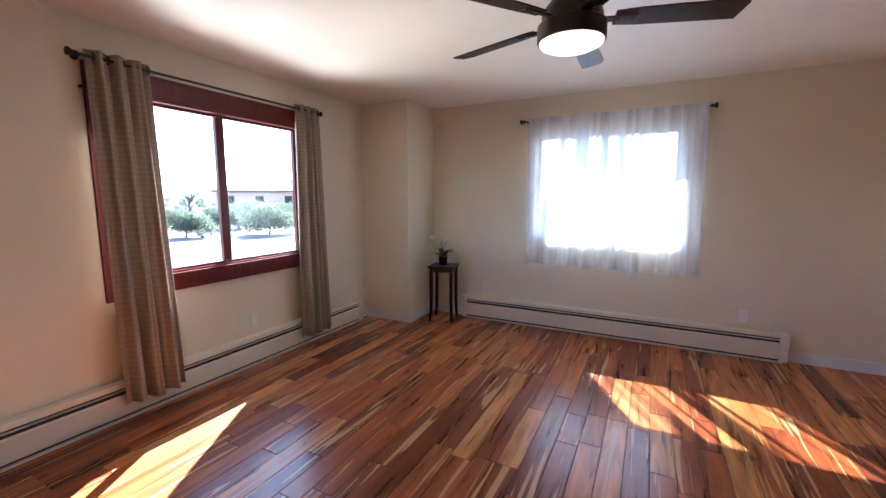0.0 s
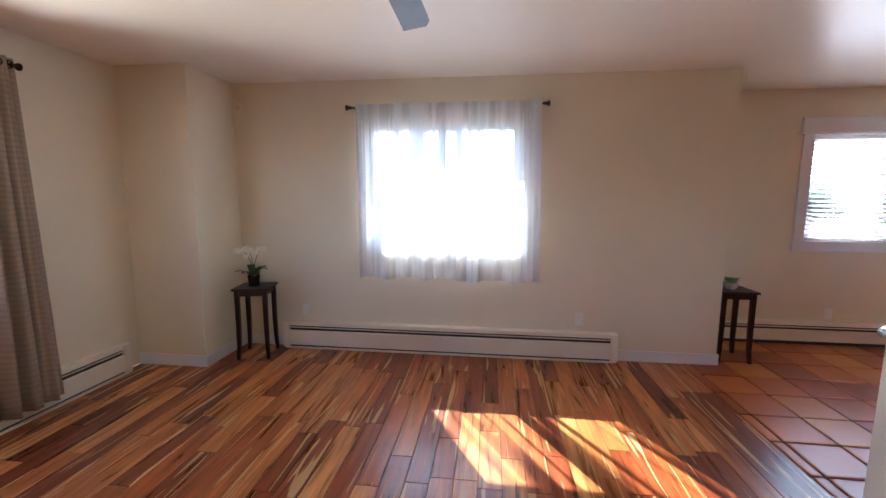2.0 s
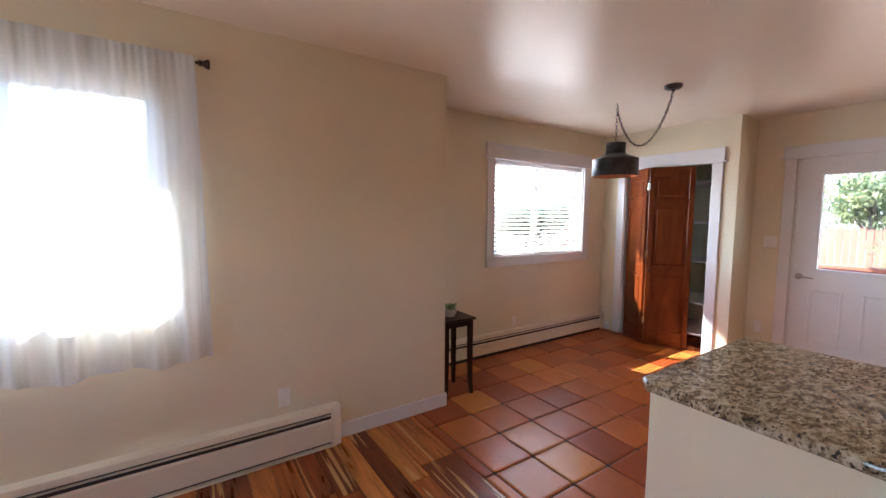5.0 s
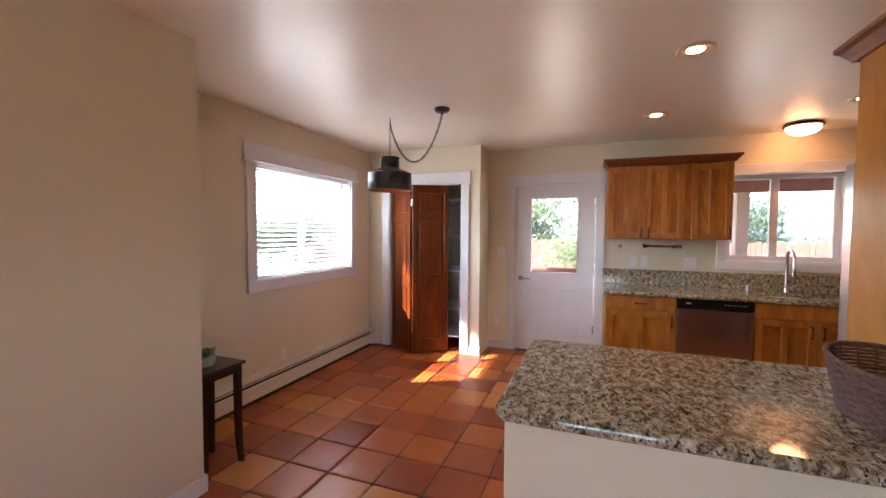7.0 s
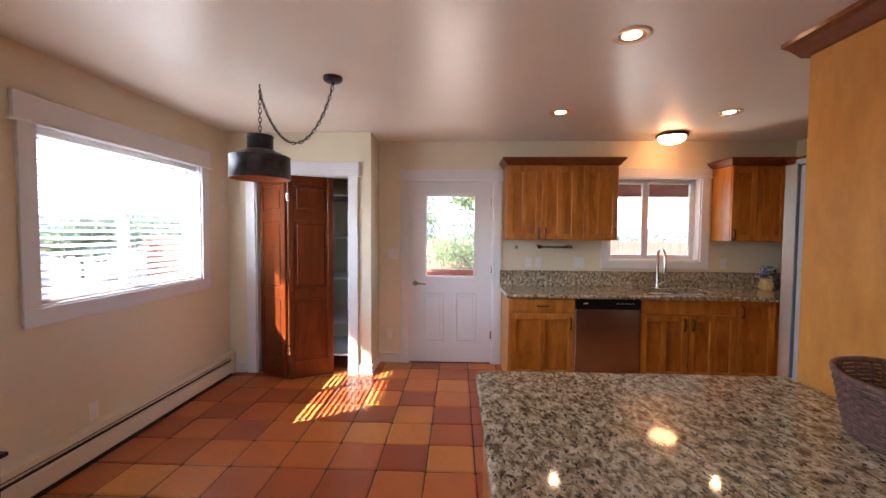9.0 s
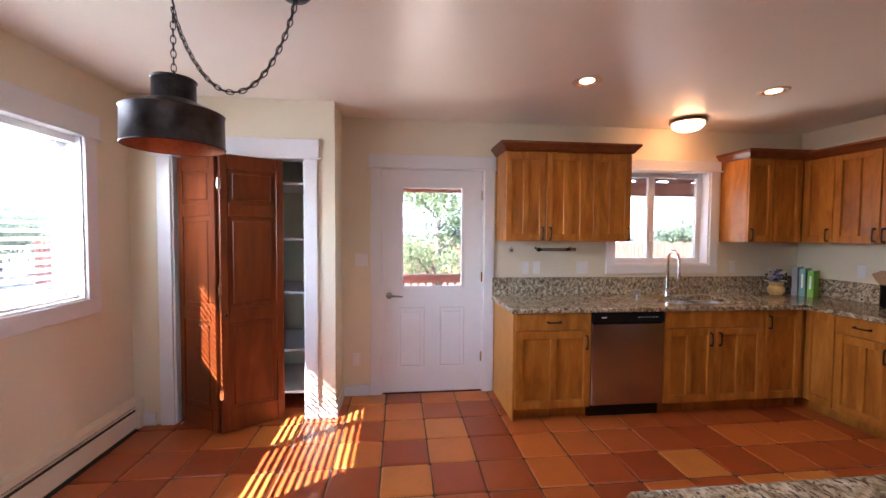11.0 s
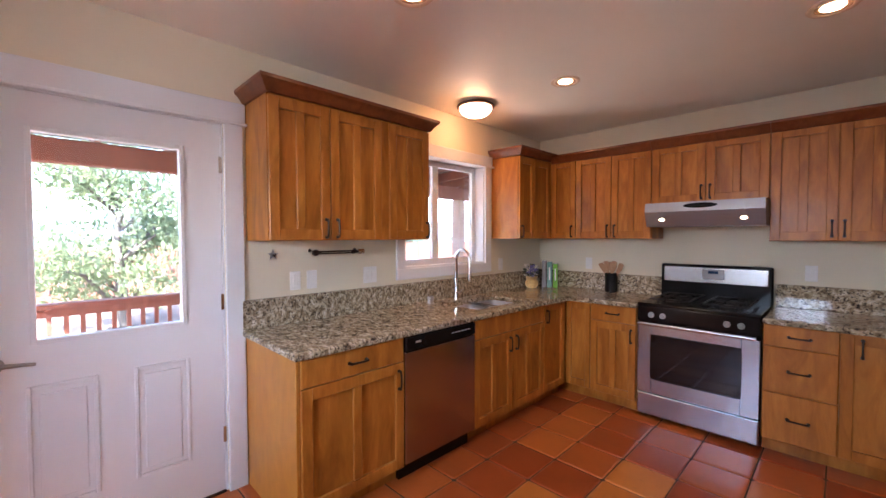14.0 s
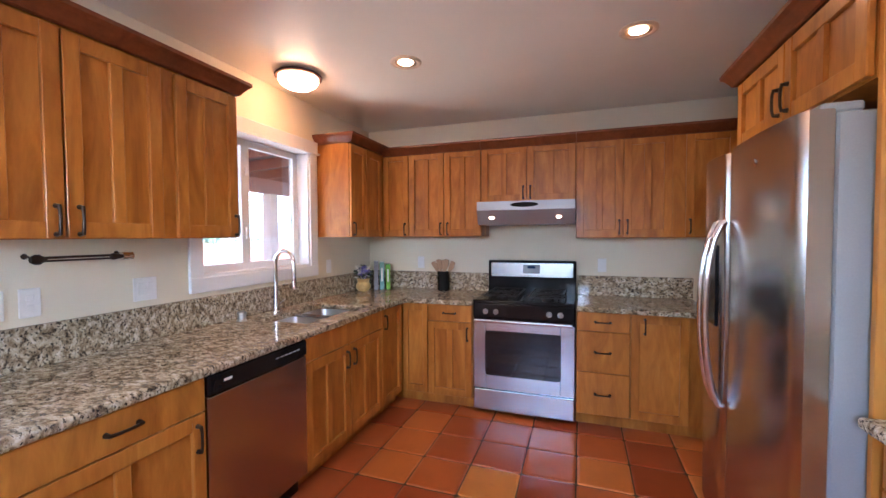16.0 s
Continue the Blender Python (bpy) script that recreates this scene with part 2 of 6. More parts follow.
def tile_mat():
    m, nt, b = nodes_of("saltillo tile", 0.3, spec=0.5, coat=0.12)
    info = nd(nt, "ObjectInfo")
    base = ramp(nt, info.outputs["Random"], [(0.0, (0.26, 0.046, 0.012)), (0.35, (0.35, 0.075, 0.018)), (0.62, (0.44, 0.115, 0.025)), (0.85, (0.50, 0.145, 0.030)), (1.0, (0.56, 0.215, 0.045))])
    big = noise_of(nt, coords(nt, (5, 5, 5), 31), 1.0, 2, 0.5, 0.3)
    c = mix(nt, 0.20, base, ramp(nt, big, [(0.3, (0.50, 0.45, 0.42)), (0.5, (1, 1, 1)), (0.72, (1.3, 1.3, 1.2))]), "MULTIPLY")
    spots = noise_of(nt, coords(nt, (30, 30, 30), 9), 1.0, 4)
    c = mix(nt, ramp(nt, spots, [(0.58, (0, 0, 0)), (0.85, (0.3, 0.3, 0.3))]), c, (0.16, 0.05, 0.025))
    nt.links.new(c, b.inputs["Base Color"])
    rough_by(nt, b, big, 0.25, 0.42)
    bump(nt, b, big, 0.10, 0.006)
    return m


def glass_mat():
    m = bpy.data.materials.new("window glass")
    m.use_nodes = True
    nt = m.node_tree
    nt.nodes.remove(nt.nodes["Principled BSDF"])
    t = nd(nt, "BsdfTransparent")
    t.inputs[0].default_value = (0.72, 0.73, 0.735, 1)
    g = nd(nt, "BsdfGlossy", Roughness=0.02)
    f = nd(nt, "LayerWeight", Blend=0.12)
    x = nd(nt, "MixShader")
    k = nd(nt, "MapRange")
    k.inputs["To Min"].default_value, k.inputs["To Max"].default_value = 0.02, 0.35
    nt.links.new(f.outputs["Facing"], k.inputs["Value"])
    nt.links.new(k.outputs[0], x.inputs[0])
    nt.links.new(t.outputs[0], x.inputs[1])
    nt.links.new(g.outputs[0], x.inputs[2])
    nt.links.new(x.outputs[0], nt.nodes["Material Output"].inputs[0])
    return m


def cloth_mat(name, color, see, through, weave):
    m = bpy.data.materials.new(name)
    m.use_nodes = True
    nt = m.node_tree
    nt.nodes.remove(nt.nodes["Principled BSDF"])
    d, tr, tp = nd(nt, "BsdfDiffuse"), nd(nt, "BsdfTranslucent"), nd(nt, "BsdfTransparent")
    w = nd(nt, "TexWave", Scale=weave, Distortion=3.0, Detail=2)
    w.bands_direction = "Z"
    nt.links.new(coords(nt, (1, 1, 1)), w.inputs["Vector"])
    c = ramp(nt, w.outputs["Fac"], [(0.2, tuple(v * 0.88 for v in color)), (0.8, color)])
    nt.links.new(c, d.inputs[0])
    nt.links.new(c, tr.inputs[0])
    a, x = nd(nt, "MixShader", Fac=through), nd(nt, "MixShader", Fac=see)
    if see:
        pleat = noise_of(nt, coords(nt, (10, 0, 0.35)), 1.0, 2, 0.5, 0.3)
        k = nd(nt, "MapRange")
        k.inputs["From Min"].default_value, k.inputs["From Max"].default_value = 0.43, 0.57
        k.inputs["To Min"].default_value, k.inputs["To Max"].default_value = see * 0.06, see * 1.5
        nt.links.new(pleat, k.inputs["Value"])
        nt.links.new(k.outputs[0], x.inputs[0])
    nt.links.new(d.outputs[0], a.inputs[1])
    nt.links.new(tr.outputs[0], a.inputs[2])
    nt.links.new(a.outputs[0], x.inputs[1])
    nt.links.new(tp.outputs[0], x.inputs[2])
    nt.links.new(x.outputs[0], nt.nodes["Material Output"].inputs[0])
    return m


GRANITE, PLANK, TILE, GLASS = granite_mat(), floor_wood(), tile_mat(), glass_mat()
GROUT = plain("grout", (0.065, 0.045, 0.032), 0.85, wear=0.25, scale=30)
SUBFLOOR = plain("dark joint", (0.020, 0.012, 0.008), 0.8)
TAUPE = cloth_mat("taupe curtain cloth", (0.40, 0.33, 0.265), 0.0, 0.12, 9)
SHEER = cloth_mat("white sheer cloth", (0.82, 0.87, 0.93), 0.23, 0.28, 60)
WICKER = plain("brown wicker", (0.15, 0.070, 0.056), 0.6, spec=0.3, wear=0.5, scale=60)
BLIND = cloth_mat("white blind slat", (0.78, 0.77, 0.76), 0.0, 0.42, 3)
SOIL = plain("sandy soil", (0.17, 0.14, 0.115), 0.95, wear=0.3, scale=0.8)
SCRUB = cloth_mat("dusty scrub leaf", (0.19, 0.225, 0.15), 0.0, 0.6, 0.7)
PINE = cloth_mat("bright leaf", (0.24, 0.28, 0.15), 0.0, 0.55, 0.9)
BARK = plain("grey bark", (0.13, 0.105, 0.085), 0.9, wear=0.3)
DECK = wood("red deck stain", [(0.3, (0.24, 0.085, 0.055)), (0.7, (0.36, 0.14, 0.09))], (8, 8, 2), 0.6)
STUCCO = paint("pink stucco", (0.52, 0.34, 0.26), 0.9, 0.5)
# blue-grey base colour carries the haze of distance; no haze is rendered
HILL = plain("haze-coloured distant hill", (0.16, 0.18, 0.22), 1.0, wear=0.15, scale=0.01)

# ---- builders ----
class Shape:
    """Collects solids into one mesh."""

    def __init__(self):
        self.bm = bmesh.new()

    def box(self, x0, y0, z0, x1, y1, z1, bev=0.0, seg=1):
        m = Matrix.Translation(((x0 + x1) / 2, (y0 + y1) / 2, (z0 + z1) / 2)) @ Matrix.Diagonal((abs(x1 - x0), abs(y1 - y0), abs(z1 - z0), 1))
        r = bmesh.ops.create_cube(self.bm, size=1.0, matrix=m)
        if bev:
            edges = list({e for v in r["verts"] for e in v.link_edges})
            bmesh.ops.bevel(self.bm, geom=edges, offset=bev, segments=seg, profile=0.5, affect="EDGES")
        return self

    def lathe(self, profile, at=(0, 0, 0), seg=28, m=None):
        m = m or Matrix.Translation(at)
        rings = []
        for r, z in profile:
            if r < 1e-5:
                rings.append([self.bm.verts.new(m @ Vector((0, 0, z)))])
            else:
                rings.append([self.bm.verts.new(m @ Vector((r * math.cos(2 * math.pi * k / seg), r * math.sin(2 * math.pi * k / seg), z))) for k in range(seg)])
        for a, b in zip(rings, rings[1:]):
            for k in range(seg):
                j = (k + 1) % seg
                quad = [a[k % len(a)], a[j % len(a)], b[j % len(b)], b[k % len(b)]]
                quad = list(dict.fromkeys(quad))
                if len(quad) > 2:
                    self.bm.faces.new(quad)
        return self

    def tube(self, pts, r, seg=8, cap=True):
        pts = [Vector(p) for p in pts]
        rings, side = [], None
        for i, p in enumerate(pts):
            way = (pts[min(i + 1, len(pts) - 1)] - pts[max(i - 1, 0)]).normalized()
            if side is None:
                side = way.orthogonal().normalized()
            side = (side - way * side.dot(way)).normalized()
            up = way.cross(side)
            rr = r[i] if isinstance(r, (list, tuple)) else r
            rings.append([self.bm.verts.new(p + rr * (math.cos(2 * math.pi * k / seg) * side + math.sin(2 * math.pi * k / seg) * up)) for k in range(seg)])
        for a, b in zip(rings, rings[1:]):
            for k in range(seg):
                self.bm.faces.new((a[k], a[(k + 1) % seg], b[(k + 1) % seg], b[k]))
        if cap:
            self.bm.faces.new(rings[0][::-1])
            self.bm.faces.new(rings[-1])
        return self

    def prism(self, poly, axis, a0, a1):
        """A polygon drawn in the plane across an axis, pushed along it from a0 to a1."""
        def at(p, a):
            return {"x": (a, p[0], p[1]), "y": (p[0], a, p[1]), "z": (p[0], p[1], a)}[axis]
        lo = [self.bm.verts.new(at(p, a0)) for p in poly]
        hi = [self.bm.verts.new(at(p, a1)) for p in poly]
        n = len(poly)
        self.bm.faces.new(lo[::-1])
        self.bm.faces.new(hi)
        for k in range(n):
            self.bm.faces.new((lo[k], lo[(k + 1) % n], hi[(k + 1) % n], hi[k]))
        return self

    def sheet(self, rows):
        vs = [[self.bm.verts.new(p) for p in row] for row in rows]
        for a, b in zip(vs, vs[1:]):
            for k in range(len(a) - 1):
                self.bm.faces.new((a[k], a[k + 1], b[k + 1], b[k]))
        return self

    def turn(self, m):
        bmesh.ops.transform(self.bm, matrix=m, verts=self.bm.verts)
        return self

    def mesh(self, name, mat, smooth=False):
        bmesh.ops.recalc_face_normals(self.bm, faces=self.bm.faces)
        me = bpy.data.meshes.new(name)
        self.bm.to_mesh(me)
        self.bm.free()
        me.materials.append(mat)
        if smooth:
            me.polygons.foreach_set("use_smooth", [True] * len(me.polygons))
            me.set_sharp_from_angle(angle=radians(40))
        return me


PLACE = {}


def thing(name, base, label, category, group="", rz=0.0, kind=""):
    ob = new(name)
    ob.empty_display_size = 0.05
    m = pose(*base, 0, 0, rz)
    ob.matrix_basis = m
    PLACE[ob.name] = m
    return tagged(ob, label, category, group, kind)


def part(parent, name, shape, mat, smooth=False, label="", local=False):
    me = shape.mesh(name, mat, smooth)
    if not local:
        me.transform(PLACE[parent.name].inverted())
    ob = new(name, me)
    ob.parent = parent
    PLACE[ob.name] = PLACE[parent.name]
    return tagged(ob, label)


def solid(name, shape, mat, label="", category="", group="", kind="", smooth=False):
    ob = new(name, shape.mesh(name, mat, smooth))
    PLACE[ob.name] = Matrix()
    return tagged(ob, label, category, group, kind)


def structure(name, shape, mat, label, category, smooth=False):
    return solid(name, shape, mat, label, category, "", "structure", smooth)


# ---- the plan ----
H = 2.475
XA, YB, YW, XK, YR = -2.83, 4.60, 5.32, 5.525, -0.655
XS, XP = 1.86, 5.11
T, TA = 0.16, 0.075
YS = -2.6


def wall_box(name, boxes, label):
    s = Shape()
    for b in boxes:
        s.box(*b)
    return structure(name, s, WALL, label, "wall")


# window openings: living window in wall A, sheer window in wall B, blind window, sink window, glazed door
A0, A1, AZ0, AZ1 = 1.54, 3.06, 0.89, 2.075
B0, B1, BZ0, BZ1 = -0.96, 0.42, 0.99, 2.09
W0, W1, WZ0, WZ1 = 3.235, 4.675, 1.03, 2.065
K0, K1, KZ0, KZ1 = 0.325, 1.30, 1.175, 2.085
D0, D1, DZ1 = 2.57, 3.50, 2.05
P0, P1, PZ1 = 4.065, 5.03, 2.035

wall_box("wall_west", [
    (XA - TA, YS - T, 0, XA, A0, H), (XA - TA, A1, 0, XA, YB + T, H),
    (XA - TA, A0, 0, XA, A1, AZ0), (XA - TA, A0, AZ1, XA, A1, H)], "cream painted wall with the red framed window")
wall_box("wall_chase", [(XA, 4.02, 0, -2.21, YB, H)], "cream painted boxed-out corner column")
wall_box("wall_north", [
    (XA, YB, 0, B0, YB + T, H), (B1, YB, 0, 2.15, YB + T, H),
    (B0, YB, 0, B1, YB + T, BZ0), (B0, YB, BZ1, B1, YB + T, H)], "cream painted wall with the sheer curtained window")
wall_box("wall_return", [(2.15 - T, YB + T, 0, 2.15, YW + T, H)], "cream painted short return wall")
wall_box("wall_dining", [
    (2.15, YW, 0, W0, YW + T, H), (W1, YW, 0, 5.95 + T, YW + T, H),
    (W0, YW, 0, W1, YW + T, WZ0), (W0, YW, WZ1, W1, YW + T, H)], "cream painted wall with the blind covered window")
wall_box("wall_pantry", [
    (XP, P1, 0, XP + 0.1, YW, H), (XP, 3.84, 0, XP + 0.1, P0, H), (XP, P0, PZ1, XP + 0.1, P1, H),
    (XP + 0.1, 3.84, 0, 5.95, 3.94, H), (5.95, 3.84, 0, 5.95 + T, YW, H)], "cream painted pantry enclosure wall")
wall_box("wall_east", [
    (XK, D1, 0, XK + T, 3.84, H), (XK, K1, 0, XK + T, D0, H), (XK, YR - T, 0, XK + T, K0, H),
    (XK, D0, DZ1, XK + T, D1, H), (XK, K0, 0, XK + T, K1, KZ0), (XK, K0, KZ1, XK + T, K1, H)], "cream painted wall with door and sink window")
wall_box("wall_range", [(XS, YR - T, 0, XK, YR, H)], "cream painted wall behind the range")
wall_box("wall_divider", [(XS, YR, 0, XS + 0.12, 1.585, H), (XS, YS, 0, XS + 0.12, YR - T, H)], "cream painted dividing wall behind the fridge")
wall_box("wall_south", [(XA, YS - T, 0, XS + 0.12, YS, H)], "plain cream painted wall")
structure("ceiling", Shape().box(XA - T, YS - T, H, 6.2, YW + T, H + 0.2), CEIL, "satin off-white painted plaster ceiling", "ceiling")

# baseboards
def skirting(runs):
    s = Shape()
    for r in runs:
        s.box(*r, bev=0.004)
    return structure("baseboard", s, WHITE, "white painted wooden baseboard", "baseboard")


skirting([(XA, 4.005, 0, -2.195, 4.02, 0.1), (-2.21, 4.02, 0, -2.195, YB, 0.1), (-2.195, YB - 0.015, 0, -1.80, YB, 0.1),
          (1.31, YB - 0.015, 0, 2.165, YB, 0.1), (2.15, YB, 0, 2.165, YW, 0.1),
          (XP - 0.015, 3.825, 0, XP, 3.965, 0.1), (XP - 0.015, 5.16, 0, XP, YW, 0.1), (XP, 3.825, 0, XK, 3.84, 0.1), (XK - 0.015, 3.60, 0, XK, 3.825, 0.1),
          (XA, YS, 0, XA + 0.015, 0.0, 0.1), (XA, YS, 0, XS, YS + 0.015, 0.1), (XS - 0.015, YS, 0, XS, 1.585, 0.1)])


# ---- windows and doors ----
def casing(name, face, u0, u1, z0, z1, side, head, foot, mat, out, label, over=0.02, thick=0.02):
    """Flat trim round an opening. face: (axis, place, sign into the room)."""
    ax, c, sg = face
    s = Shape()

    def put(ua, ub, za, zb, t, bev=0.003):
        lo, hi = sorted((c, c + sg * t))
        if ax == "x":
            s.box(lo, ua, za, hi, ub, zb, bev)
        else:
            s.box(ua, lo, za, ub, hi, zb, bev)
    put(u0 - side, u0, z0 if foot else 0.0, z1, thick)
    put(u1, u1 + side, z0 if foot else 0.0, z1, thick)
    put(u0 - side - over, u1 + side + over, z1, z1 + head, thick + 0.006)
    put(u0 - side - over - 0.022, u1 + side + over + 0.022, z1 - 0.012, z1 + 0.004, thick + 0.014)
    if foot:
        put(u0 - side, u1 + side, z0 - foot, z0, thick + 0.004)
    return structure(name, s, mat, label, "trim")


def reveal(ax, c0, c1, u0, u1, z0, z1, t=0.012):
    """Lining boards of an opening between two depths."""
    s = Shape()
    for a in ((u0, u0 + t, z0, z1), (u1 - t, u1, z0, z1), (u0 + t, u1 - t, z0, z0 + t), (u0 + t, u1 - t, z1 - t, z1)):
        if ax == "x":
            s.box(c0, a[0], a[2], c1, a[1], a[3])
        else:
            s.box(a[0], c0, a[2], a[1], c1, a[3])
    return s


def slider(name, ax, c, u0, u1, z0, z1, mat, label, fw=0.035, mid=None, deep=0.04):
    """A two-pane sliding window: outer frame, two sashes, two panes."""
    base = (c, (u0 + u1) / 2, z0) if ax == "x" else ((u0 + u1) / 2, c, z0)
    w = thing(name, base, label, "window", kind="structure")

    def bx(s, ua, ub, za, zb, d0, d1, bev=0.003):
        if ax == "x":
            s.box(c + d0, ua, za, c + d1, ub, zb, bev)
        else:
            s.box(ua, c + d0, za, ub, c + d1, zb, bev)
        return s
    mid = mid or (u0 + u1) / 2
    f = Shape()
    bx(f, u0, u0 + fw, z0, z1, 0, deep)
    bx(f, u1 - fw, u1, z0, z1, 0, deep)
    bx(f, u0 + fw, u1 - fw, z0, z0 + fw, 0, deep)
    bx(f, u0 + fw, u1 - fw, z1 - fw, z1, 0, deep)
    bx(f, mid - 0.035, mid + 0.035, z0 + fw, z1 - fw, -0.004, deep - 0.006)
    part(w, "frame", f, mat)
    k = Shape()
    bx(k, mid - 0.012, mid + 0.012, z0 + 0.22, z0 + 0.30, -0.02, -0.004, 0.004)
    bx(k, mid - 0.012, mid + 0.012, z1 - 0.26, z1 - 0.20, -0.02, -0.004, 0.004)
    part(w, "latch", k, mat)
    for ua, ub in ((u0 + fw, mid - 0.035), (mid + 0.035, u1 - fw)):
        g = part(w, "pane", bx(Shape(), ua, ub, z0 + fw, z1 - fw, deep * 0.45, deep * 0.45 + 0.005, 0), GLASS)
        g.visible_shadow = False
    return w


slider("window_1", "x", XA - 0.07, A0, A1, AZ0, AZ1, REDWOOD, "red stained wooden sliding window with two panes", 0.03, 2.305)
casing("trim_window_1", ("x", XA, 1), A0, A1, AZ0, AZ1, 0.10, 0.15, 0.125, REDWOOD, 1, "wide red stained wooden window trim", 0.0)
structure("reveal_window_1", reveal("x", XA - 0.07 + 0.045, XA, A0, A1, AZ0, AZ1), REDWOOD, "red stained wooden window lining", "trim")
slider("window_2", "y", YB + 0.09, B0, B1, BZ0, BZ1, WHITE, "white sliding window behind a sheer curtain", 0.05)
structure("sill_window_2", Shape().box(B0, YB - 0.012, BZ0 - 0.025, B1, YB + 0.09, BZ0 - 0.0, 0.003), WHITE, "white painted window sill", "trim")
slider("window_3", "y", YW + 0.10, W0, W1, WZ0, WZ1, WHITE, "white sliding window behind a slatted blind", 0.065)
casing("trim_window_3", ("y", YW, -1), W0, W1, WZ0, WZ1, 0.10, 0.145, 0.10, WHITE, 1, "white painted window trim")
structure("reveal_window_3", reveal("y", YW, YW + 0.10, W0, W1, WZ0, WZ1), WHITE, "white window lining", "trim")
slider("window_4", "x", XK + 0.10, K0, K1, KZ0, KZ1, WHITE, "white sliding window over the sink", 0.06, 0.87)
casing("trim_window_4", ("x", XK, -1), K0, K1, KZ0, KZ1, 0.085, 0.09, 0.085, WHITE, 1, "white painted window trim over the sink", 0.01)
structure("reveal_window_4", reveal("x", XK, XK + 0.10, K0, K1, KZ0, KZ1), WHITE, "white window lining", "trim")
casing("trim_door_1", ("x", XK, -1), D0, D1, 0, DZ1, 0.095, 0.11, 0, WHITE, 1, "white painted door trim", 0.012)
structure("reveal_door_1", reveal("x", XK + 0.01, XK + T, D0, D1, 0.0, DZ1, 0.012), WHITE, "white door lining", "trim")
casing("trim_door_2", ("x", XP, -1), P0, P1, 0, PZ1, 0.095, 0.14, 0, WHITE, 1, "white painted pantry door trim", 0.015)
structure("reveal_door_2", reveal("x", XP, XP + 0.1, P0, P1, -0.012, PZ1, 0.012), WHITE, "white pantry door lining", "trim")


def back_door():
    d = thing("door_1", (XK + 0.02, 3.03, 0), "white panelled back door with a glazed upper half", "door", kind="structure")
    x0, x1 = XK + 0.012, XK + 0.055
    y0, y1, z1 = D0 + 0.014, D1 - 0.014, DZ1 - 0.016
    g0, g1, gz0, gz1 = 2.775, 3.305, 0.985, 1.87
    s = Shape()
    s.box(x0, y0, 0.012, x1, g0, z1).box(x0, g1, 0.012, x1, y1, z1)
    s.box(x0, g0, 0.012, x1, g1, gz0).box(x0, g0, gz1, x1, g1, z1)
    for a, b, c, e in ((g0 - 0.02, g0, gz0 - 0.02, gz1 + 0.02), (g1, g1 + 0.02, gz0 - 0.02, gz1 + 0.02), (g0, g1, gz0 - 0.02, gz0), (g0, g1, gz1, gz1 + 0.02)):
        s.box(x0 - 0.008, a, c, x0 + 0.002, b, e, 0.003)
    part(d, "leaf", s, WHITE)
    for a, b in ((3.11, 3.345), (2.745, 2.98)):
        p = Shape()
        for u0, u1, v0, v1 in ((a, a + 0.018, 0.24, 0.79), (b - 0.018, b, 0.24, 0.79), (a + 0.018, b - 0.018, 0.24, 0.258), (a + 0.018, b - 0.018, 0.772, 0.79)):
            p.box(x0 - 0.007, u0, v0, x0 + 0.001, u1, v1, 0.0035)
        p.box(x0 - 0.005, a + 0.04, 0.28, x0 + 0.001, b - 0.04, 0.75, 0.004)
        part(d, "panel", p, WHITE)
    g = part(d, "pane", Shape().box(x0 + 0.018, g0, gz0, x0 + 0.023, g1, gz1), GLASS)
    g.visible_shadow = False
    h = Shape()
    h.lathe([(0, 0), (0.03, 0), (0.03, 0.008), (0.012, 0.014), (0.011, 0.05), (0, 0.05)], m=pose(x0, 3.43, 0.9, 0, -90, 0), seg=20)
    h.tube([(x0 - 0.045, 3.43, 0.9), (x0 - 0.05, 3.40, 0.902), (x0 - 0.048, 3.34, 0.897), (x0 - 0.047, 3.31, 0.893)], [0.011, 0.01, 0.008, 0.007])
    part(d, "handle", h, NICKEL, True, "satin nickel lever handle")
    for z in (0.28, 1.02, 1.77):
        part(d, "hinge", Shape().box(x0 - 0.006, D0 + 0.006, z, x0 + 0.004, D0 + 0.022, z + 0.09, 0.002), CHROME)
    part(d, "threshold", Shape().box(XK - 0.005, D0 + 0.012, 0, XK + T, D1 - 0.012, 0.012, 0.003), ESPRESSO)


back_door()


def bifold(p0, p1, name_label):
    """One leaf of the folding pantry door, from its hinge edge p0 to p1."""
    a, b = Vector(p0), Vector(p1)
    L = (b - a).length
    rz = math.degrees(math.atan2(b.y - a.y, b.x - a.x))
    d = thing("bifold_door", (a.x, a.y, 0.015), name_label, "door", "pantry door leaves", rz)
    t, h, st = 0.032, 2.0, 0.055
    s = Shape()
    s.box(0.002, -t / 2, 0, st, t / 2, h, 0.004).box(L - st, -t / 2, 0, L - 0.002, t / 2, h, 0.004)
    rails = ((0, 0.16), (0.80, 0.90), (1.56, 1.65), (h - 0.10, h))
    for z0, z1 in rails:
        s.box(st, -t / 2, z0, L - st, t / 2, z1, 0.004)
    part(d, "frame", s, DOORWOOD, local=True)
    for (_, z0), (z1, _) in zip(rails, rails[1:]):
        p = Shape().box(st - 0.004, -t / 2 + 0.011, z0 - 0.004, L - st + 0.004, t / 2 - 0.011, z1 + 0.004)
        p.box(st + 0.03, -t / 2 + 0.004, z0 + 0.03, L - st - 0.03, t / 2 - 0.004, z1 - 0.03, 0.007)
        part(d, "panel", p, DOORWOOD, local=True)
    return d, L


